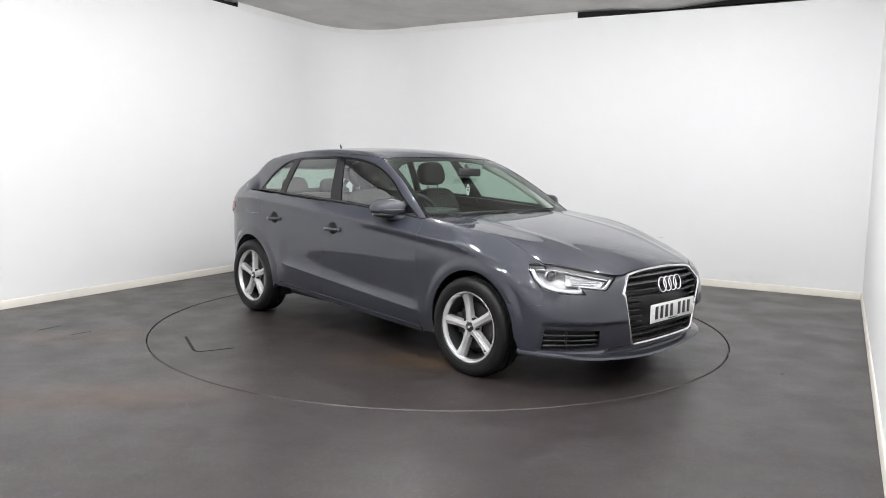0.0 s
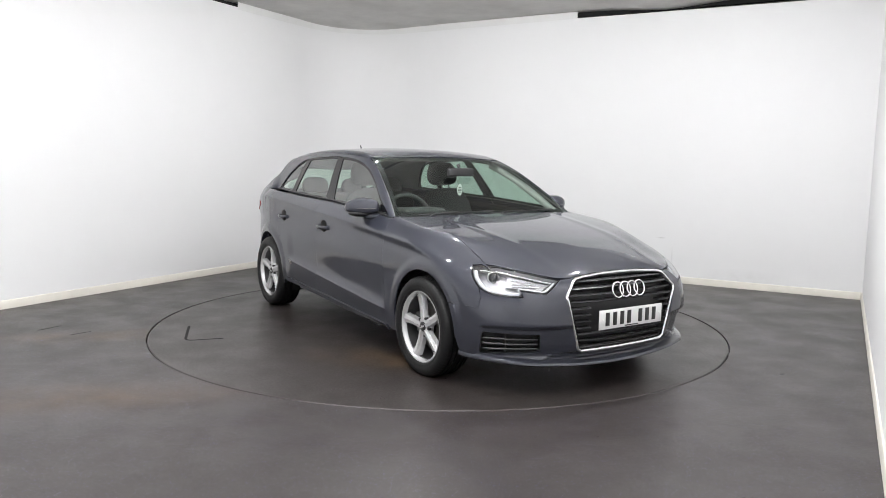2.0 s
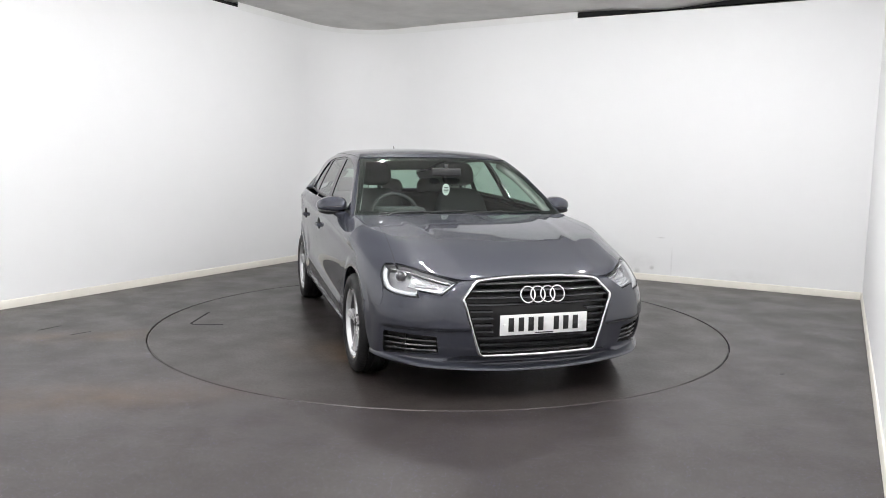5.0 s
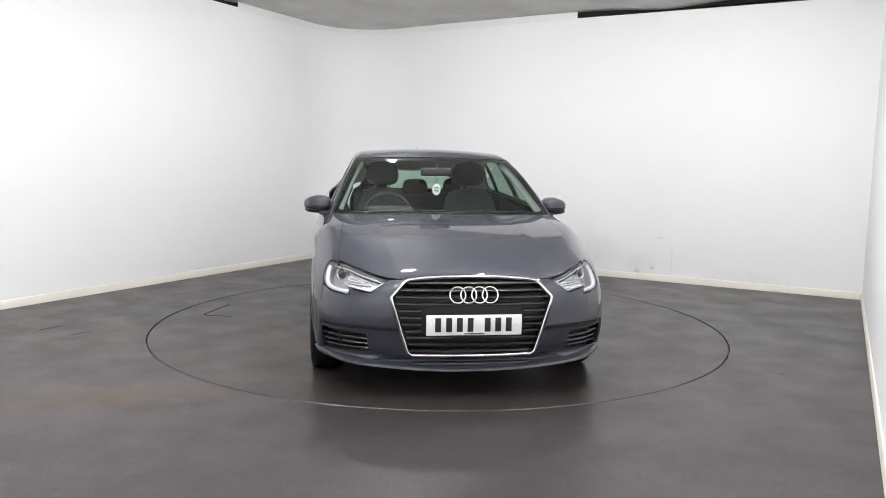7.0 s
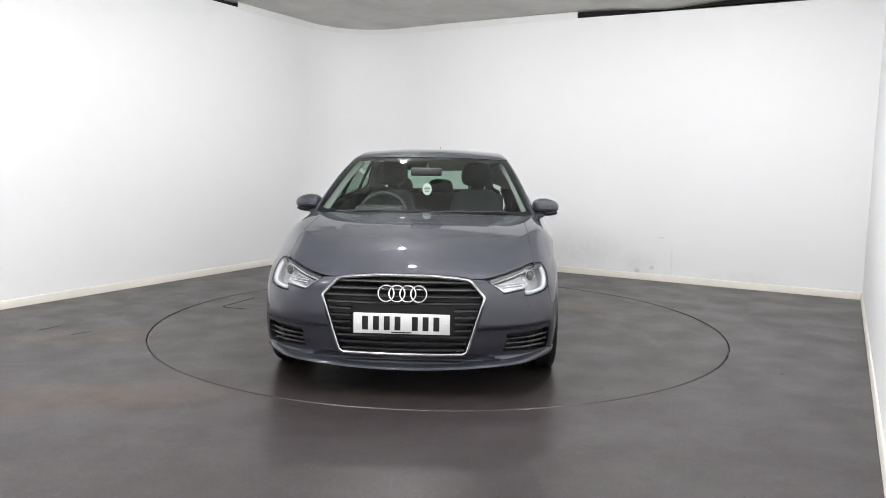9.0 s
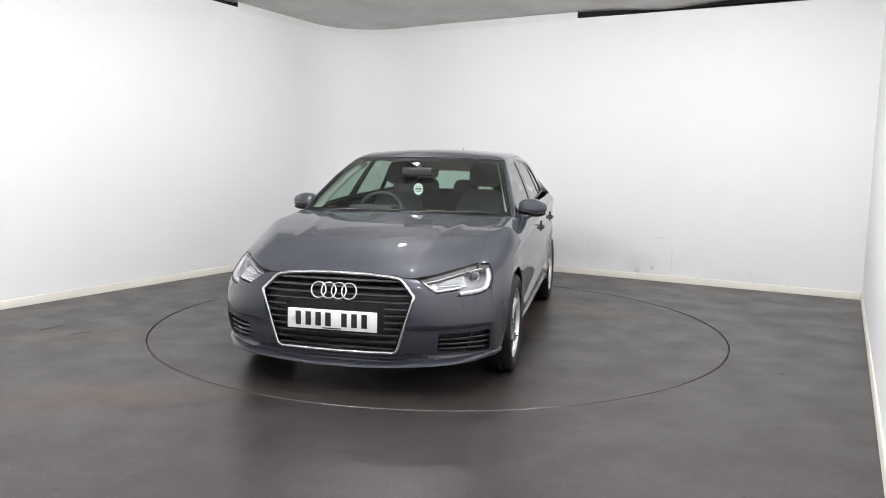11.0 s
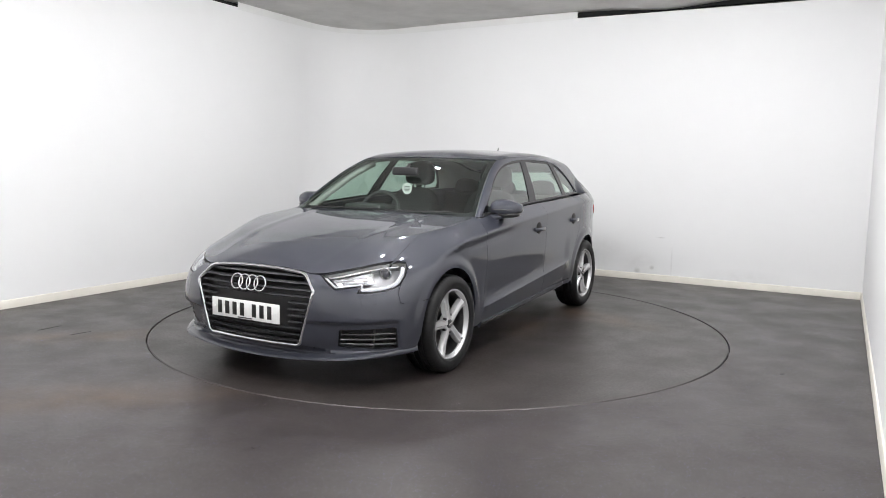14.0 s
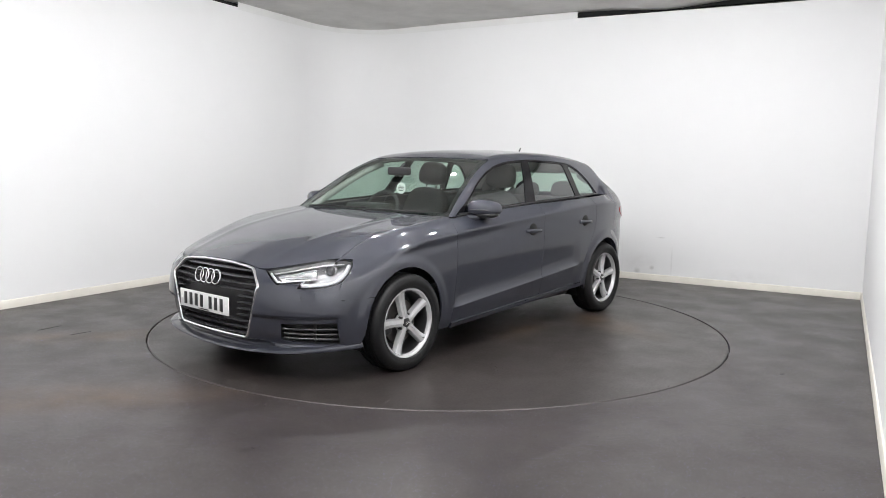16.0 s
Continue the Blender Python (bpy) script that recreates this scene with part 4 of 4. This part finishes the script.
    if s < 0:
        bmesh.ops.scale(bm, vec=(1, -1, 1), verts=bm.verts)
    mirror = part("door_mirror", bm, M_PAINT, car, smooth=50)
    foot = [(.62, .775, .925), (.595, .82, .928), (.57, .85, .932), (.555, .865, .942)]
    part("mirror_foot", tube_bm([(x, y * s, z) for x, y, z in smooth_line(foot, 5)], .024, 14), M_PAINT, mirror, smooth=60)
    part("mirror_base", box_bm((.13, .012, .045), (.63, s * .790, .938), .005, None), M_BLACK, mirror)
    part("mirror_glass", box_bm((.004, .15, .09), (.467, s * .888, .982), .0015), M_CHROME, mirror, "silvered mirror glass")
    bm = bmesh.new()
    bmesh.ops.create_uvsphere(bm, u_segments=28, v_segments=12, radius=1)
    bmesh.ops.scale(bm, vec=(.082, .094, .027), verts=bm.verts)
    bmesh.ops.translate(bm, vec=(.514, s * .885, .948), verts=bm.verts)
    part("mirror_underside", bm, M_BLACK, mirror, "black plastic underside", smooth=60)
    strip = [(.515 + .105 * (1 - abs((y - .886) / .104) ** 3.2) ** .62 * (1 - .25 * max((y - .886) / .1, 0)) - .28 * (y - .886), y, .983) for y in np.linspace(.800, .972, 16)]
    part("indicator", tube_bm([(x, y * s, z) for x, y, z in strip], .0030, 8), M_BARREL, mirror, "thin smoked indicator strip", smooth=60)
    # tail lamp
    tl = on_side([(-1.655, .915), (-1.69, .928), (-1.83, .925), (-1.85, .83), (-1.77, .835), (-1.68, .875)])
    sheet("tail_light", SIDE, tl, M_RED, car, offset=.004, side=s, label="red tail light")
    # wheel housing
    for ax in (AXLE_F, AXLE_R):
        bm = bmesh.new()
        rows = []
        for r, y in ((.343, .81 if ax > 0 else .765), (.343, .50), (.0, .49)):
            rows.append([bm.verts.new((ax + r * math.cos(radians(a)), s * y, HUB_Z + r * math.sin(radians(a)))) for a in range(-25, 206, 10)])
        for u, v in zip(rows, rows[1:]):
            for k in range(len(u) - 1):
                bm.faces.new((u[k], u[k + 1], v[k + 1], v[k]))
        bmesh.ops.remove_doubles(bm, verts=bm.verts, dist=1e-5)
        part("wheel_housing", bm, M_BLACK, car, "black wheel-arch liner", smooth=40)

# fuel flap: a fine groove on the right rear quarter
flap = smooth_line([(-1.385, .87), (-1.375, .975), (-1.27, .985), (-1.165, .975), (-1.160, .87), (-1.27, .855)], 6, True)
q = on_side(flap)
part("fuel_flap", tube_bm((q - gradient(whole_body, q) * .0006) * (1, -1, 1), .0016, 6, True), M_BLACK, car, "thin dark seam of the fuel flap")

# roof, screens
roof_front = SCREEN.place([(y, 1.343 - .045 * y * y) for y in np.linspace(0, .605, 14)])
roof_rear = ROOF.place([(-1.555 - .115 * (1 - (y / .475) ** 2), y) for y in np.linspace(.465, 0, 8)])
sheet("roof", ROOF, both_halves(np.concatenate([roof_front, roof_edge, roof_rear])), M_PAINT, car, gap=.0012)
sheet("headlining", ROOF, both_halves(np.concatenate([roof_front, roof_edge, roof_rear])), M_LINER, car, offset=-.03, lip=0, step=.06, gap=.03)
screen_low = SCREEN.place([(y, .938) for y in np.linspace(.775, 0, 16)])
screen_line = both_halves(np.concatenate([roof_front, edge_screen[::-1], screen_low]))
sheet_hole = both_halves(SCREEN.place(np.concatenate([[(y, 1.322 - .045 * y * y) for y in np.linspace(0, .560, 12)], [(.580 + .152 * k / 8, 1.285 - .31 * k / 8) for k in range(9)], [(y, .966) for y in np.linspace(.705, 0, 12)]])))
windscreen = sheet("windscreen", SCREEN, screen_line, M_SCREEN, car, offset=-.003, lip=0, label="green-tinted windscreen")
windscreen.visible_shadow = False
sheet("screen_border", SCREEN, screen_line, M_GLOSSB, windscreen, holes=[sheet_hole], offset=-.007, lip=0, label="black printed border")
# scuttle below the screen, wipers on it
cowl = both_halves(np.concatenate([on_top([(.856, y) for y in np.linspace(0, .70, 12)]), on_top([(.74, y) for y in np.linspace(.70, 0, 6)])]))
sheet("scuttle", TOP, cowl, M_BLACK, car, offset=-.022, lip=0, label="black scuttle panel")
for y0, y1 in ((-.62, .02), (-.02, .60)):
    q = SCREEN.place([(y0 + (y1 - y0) * k / 12, .944 + .016 * k / 12) for k in range(13)]) + (.008, 0, .004)
    wiper = part("wiper", tube_bm(q, .0045, 8), M_BLACK, car, "black wiper blade")
    part("wiper_arm", tube_bm([q[6] + (.006, 0, .006), q[2] + (.03, 0, .004), q[1] + (.05, 0, -.012)], .006, 8), M_BLACK, wiper)

# tail: hatch and bumper close the body, rear window lets light in
rear_low = [(0, .24), (.5, .25), (.62, .30), (.65, .6), (.64, .9), (.60, 1.02)]
tail_half = np.concatenate([TAIL.place(rear_low), TAIL.place([(.535, 1.06), (.52, 1.10), (.51, 1.16), (.49, 1.215), (.40, 1.255), (0, 1.276)])])
rw = Chart("back", cabin)
rear_hole = both_halves(rw.place([(0, 1.250), (.38, 1.230), (.44, 1.18), (.50, 1.06), (.47, 1.035), (0, 1.03)]))
sheet("tailgate", TAIL, both_halves(tail_half), M_PAINT, car, holes=[rear_hole], step=.04, offset=-.004)
rear_window = sheet("rear_window", rw, rear_hole, M_GLASS, car, offset=-.004, lip=0, step=.05, label="green-tinted glass")
rear_window.visible_shadow = False

# roof aerial
ant = lathe_bm([(0, .072), (.004, .070), (.007, .03), (.012, .006), (.015, 0), (0, 0)], 16, "z")
bmesh.ops.scale(ant, vec=(1.9, .6, 1.0), verts=ant.verts)
for v in ant.verts:
    v.co.x -= v.co.z * .5
az = float(ROOF.place([(-1.155, 0)])[0][2])
bmesh.ops.translate(ant, vec=(-1.155, 0, az - .003), verts=ant.verts)
part("roof_aerial", ant, M_PAINT, car, "small fin aerial")

# floor pan
bm = bmesh.new()
for size, c in (((3.6, 1.0, .07), (0, 0, .215)), ((1.74, 1.50, .07), (0, 0, .24)), ((.5, 1.0, .05), (1.72, 0, .215))):
    b2 = box_bm(size, c, .012)
    me = bpy.data.meshes.new("tmp")
    b2.to_mesh(me)
    b2.free()
    bm.from_mesh(me)
part("floor_pan", bm, M_BLACK, car, "black underbody")

# ---------------------------------------------------------------- wheels
wheel = part("wheel", lathe_bm([(.2215, .080), (.2225, .088), (.218, .0925), (.210, .0905), (.2040, .082), (.2000, .066), (.2040, .060), (.214, .062)], 72, "y", closed=True), M_ALU, car, "five-spoke silver alloy wheel", smooth=40)


def tyre_bm():
    half = [(.2205, .090), (.2275, .0985), (.236, .1005), (.243, .1003), (.246, .1018), (.262, .1035), (.276, .1020), (.279, .1005), (.290, .0975), (.297, .0905), (.3035, .082), (.3075, .070), (.3088, .058), (.3025, .056), (.3025, .050), (.3092, .048), (.3098, .026), (.3025, .024), (.3025, .016), (.310, .014)]
    prof = half + [(r, -y) for r, y in reversed(half)]
    bm = bmesh.new()
    n = 216
    rings = []
    for r, y in prof:
        ring = []
        for k in range(n):
            w = 2 * math.pi * k / n
            cut = .0022 if (k % 3 == 0 and   .296 < r and .045 < abs(y) < .091) else 0
            ring.append(bm.verts.new(((r - cut) * math.cos(w), y, (r - cut) * math.sin(w))))
        rings.append(ring)
    for u, v in zip(rings, rings[1:]):
        for k in range(n):
            bm.faces.new((u[k], u[(k + 1) % n], v[(k + 1) % n], v[k]))
    return bm


part("barrel", lathe_bm([(.206, .064), (.2005, .062), (.195, .02), (.190, -.07), (.205, -.092), (.214, -.06), (.207, 0)], 60, "y", closed=True), M_BARREL, wheel, "inner rim with the shade inside the wheel put into its colour", smooth=40)
part("tyre", tyre_bm(), M_RUBBER, wheel, "black tyre", smooth=38)
for k in range(5):
    bm = bmesh.new()
    rows = []
    for r, w, y in ((.028, .026, .073), (.060, .0235, .074), (.10, .0235, .071), (.15, .0255, .071), (.185, .028, .075), (.207, .034, .081)):
        rows.append([bm.verts.new((u, yy, r)) for u, yy in ((-w - .004, y - .034), (-w, y - .008), (-w * .84, y - .001), (w * .10, y + .002), (w * .22, y - .001), (w * .88, y - .005), (w, y - .011), (w + .004, y - .034))])
    for a, b in zip(rows, rows[1:]):
        for i in range(8):
            bm.faces.new((a[i], a[(i + 1) % 8], b[(i + 1) % 8], b[i]))
    bm.faces.new(rows[0])
    bm.faces.new(list(reversed(rows[-1])))
    bmesh.ops.rotate(bm, cent=(0, 0, 0), matrix=Matrix.Rotation(radians(72 * k), 3, "Y"), verts=bm.verts)
    part("spoke", bm, M_ALU, wheel, smooth=30)
    w = radians(72 * k + 36)
    bm = lathe_bm([(0, .072), (.0075, .072), (.0085, .069), (.0085, .05), (0, .05)], 14, "y", (.056 * math.sin(w), 0, .056 * math.cos(w)))
    part("wheel_bolt", bm, M_BLACK, wheel)
part("hub", lathe_bm([(.034, .073), (.050, .070), (.060, .058), (.064, .03), (0, .03), (.0, .06), (.033, .06)], 40, "y"), M_ALU, wheel, smooth=40)
part("hub_cap", lathe_bm([(0, .078), (.022, .0775), (.029, .075), (.033, .070), (.033, .06), (0, .06)], 36, "y"), M_BLACK, wheel, "black hub cap", smooth=40)
for u in (-.013, -.0045, .0045, .013):
    ring = [(u + .007 * math.cos(w), .0785, .007 * math.sin(w)) for w in np.linspace(0, 2 * math.pi, 19)[:-1]]
    part("cap_ring", tube_bm(ring, .0011, 6, True), M_CHROME, wheel)
part("brake_disc", lathe_bm([(.06, .012), (.138, .012), (.140, .008), (.140, -.012), (.06, -.012)], 56, "y"), M_DISC, wheel, "worn steel brake disc")
part("backing_plate", lathe_bm([(0, -.03), (.182, -.03), (.184, -.04), (0, -.04)], 40, "y"), M_BLACK, wheel)
part("brake_caliper", box_bm((.06, .06, .13), (.118, .0, .03), .014), M_BLACK, wheel)
valve = part("valve", tube_bm([(.0, .075, -.192), (.0, .092, -.184)], .004, 8), M_BLACK, wheel)
valve.matrix_basis = pose(0, 0, 0, 0, 36, 0)
WHEEL_Y = .794
for i, (ax, s, turn) in enumerate(((AXLE_F, 1, 15), (AXLE_F, -1, 13), (AXLE_R, 1, -8), (AXLE_R, -1, 1))):
    m = pose(ax - .027 * (ax > 0), s * (WHEEL_Y if ax > 0 else WHEEL_Y - .034), .3005 if ax > 0 else .3085, 0, 0, 0 if s > 0 else 180) @ pose(0, 0, 0, 0, turn, 0)
    if i:
        copy_thing(wheel, m)
    else:
        wheel.matrix_basis = m

# ---------------------------------------------------------------- cabin
prof = [(.86, .90), (.70, .928), (.55, .936), (.42, .930), (.355, .905), (.345, .86), (.40, .72), (.46, .50), (.86, .50)]
bm = bmesh.new()
ends = []
for y in (-.70, -.68, .68, .70):
    k = .97 if abs(y) > .69 else 1
    ends.append([bm.verts.new((.6 + (x - .6) * k, y, .72 + (z - .72) * k)) for x, z in prof])
for u, v in zip(ends, ends[1:]):
    for k in range(len(prof)):
        bm.faces.new((u[k], u[(k + 1) % len(prof)], v[(k + 1) % len(prof)], v[k]))
bm.faces.new(ends[0])
bm.faces.new(list(reversed(ends[-1])))
dash = part("dashboard", bm, M_TRIM, car, "charcoal soft dashboard", smooth=40)
part("instrument_hood", box_bm((.22, .36, .07), (.42, -.36, .935), .03, None, 4), M_TRIM, dash)
part("centre_console", box_bm((1.0, .20, .28), (-.05, 0, .46), .04, None, 3), M_TRIM, car)
wheel_ring = [(.0, .183 * math.cos(w), .183 * math.sin(w)) for w in np.linspace(0, 2 * math.pi, 49)[:-1]]
steer = part("steering_wheel", tube_bm(wheel_ring, .016, 12, True), M_TRIM, car, "black steering wheel", smooth=60)
steer.matrix_basis = pose(.30, -.358, .888, 0, -24, 0)
part("steering_boss", box_bm((.05, .17, .13), (.02, 0, -.005), .03, None, 4), M_TRIM, steer)
for a in (0, 180, 270):
    bm = box_bm((.018, .12, .035), (.01, .115, 0), .006)
    bmesh.ops.rotate(bm, cent=(0, 0, 0), matrix=Matrix.Rotation(radians(a), 3, "X"), verts=bm.verts)
    part("steering_spoke", bm, M_TRIM, steer)


def pad(size, centre, tilt, e=.55):
    """A rounded pad."""
    bm = bmesh.new()
    bmesh.ops.create_uvsphere(bm, u_segments=28, v_segments=18, radius=1)
    for v in bm.verts:
        v.co = [math.copysign(abs(k) ** e, k) * s / 2 for k, s in zip(v.co, size)]
        v.co.y *= 1 - .16 * max(v.co.z, 0) / size[2] * 2
    bmesh.ops.transform(bm, matrix=pose(*centre, 0, tilt, 0), verts=bm.verts)
    return bm


def cushion(size, centre, tilt, bevel):
    bm = box_bm(size, (0, 0, 0), bevel, None, 5)
    bmesh.ops.transform(bm, matrix=pose(*centre, 0, tilt, 0), verts=bm.verts)
    return bm


for y in (.37, -.37):
    seat = part("front_seat", cushion((.52, .50, .16), (.08, y, .45), -6, .05), M_CLOTH, car, "black cloth front seat", smooth=60)
    part("backrest", pad((.17, .50, .66), (-.245, y, .76), -15, .5), M_CLOTH, seat, smooth=60)
    part("headrest", pad((.12, .275, .20), (-.372, y, 1.205), -10), M_CLOTH, seat, smooth=60)
    for d in (-.06, .06):
        part("headrest_post", tube_bm([(-.325, y + d, 1.02), (-.365, y + d, 1.14)], .007, 8), M_CHROME, seat)
bench = part("rear_bench", cushion((.50, 1.24, .16), (-.85, 0, .48), -6, .05), M_CLOTH, car, "black cloth rear bench", smooth=60)
part("backrest", cushion((.14, 1.24, .56), (-1.22, 0, .74), -18, .05), M_CLOTH, bench, smooth=60)
for y in (.40, 0, -.40):
    part("headrest", pad((.09, .25, .15), (-1.325, y, 1.075 - .01 * (y == 0)), -12), M_CLOTH, bench, smooth=60)
part("parcel_shelf", box_bm((.42, 1.16, .02), (-1.62, 0, .98), .005), M_TRIM, car)
rear_mirror = part("rear_view_mirror", box_bm((.03, .235, .062), (.448, -.008, 1.231), .014, None, 4), M_BLACK, car, "black rear-view mirror")
part("mirror_stalk", tube_bm([(.448, -.008, 1.24), (.40, 0, 1.285)], .012, 8), M_BLACK, rear_mirror)
# white oval air-freshener card hanging from the mirror
tag = lathe_bm([(0, .0015), (.0385, .0015), (.040, 0), (.0385, -.0015), (0, -.0015)], 36, "y")
bmesh.ops.scale(tag, vec=(.92, 1, 1.1), verts=tag.verts)
tag_m = pose(.432, -.002, 1.099, 0, 0, 24 - 90)
bmesh.ops.transform(tag, matrix=tag_m, verts=tag.verts)
card = part("hanging_card", tag, M_WHITE, car, "white oval card with grey lines", smooth=30)
for dz, w in ((.016, .040), (.004, .048), (-.006, .048), (-.018, .036)):
    bm = box_bm((w, .0008, .005), (0, .0023, dz))
    bmesh.ops.transform(bm, matrix=tag_m, verts=bm.verts)
    part("bar", bm, M_SLAT, card)
part("cord", tube_bm([(.432, -.002, 1.140), (.44, -.004, 1.21)], .0012, 6), M_BLACK, card)


# ---------------------------------------------------------------- movement: car and turntable turn together about the table's axis
CAR_OFFSET = (-.0507, -.0816, 0)


def motions():
    times = [0, .1] + [k * .5 for k in range(1, 32)] + [15.9, 16]
    walk(turntable, [(t, pose(0, 0, 0, 0, 0, table_turn(t))) for t in times])
    walk(car, [(t, pose(0, 0, 0, 0, 0, table_turn(t)) @ pose(*CAR_OFFSET)) for t in times])


motions()
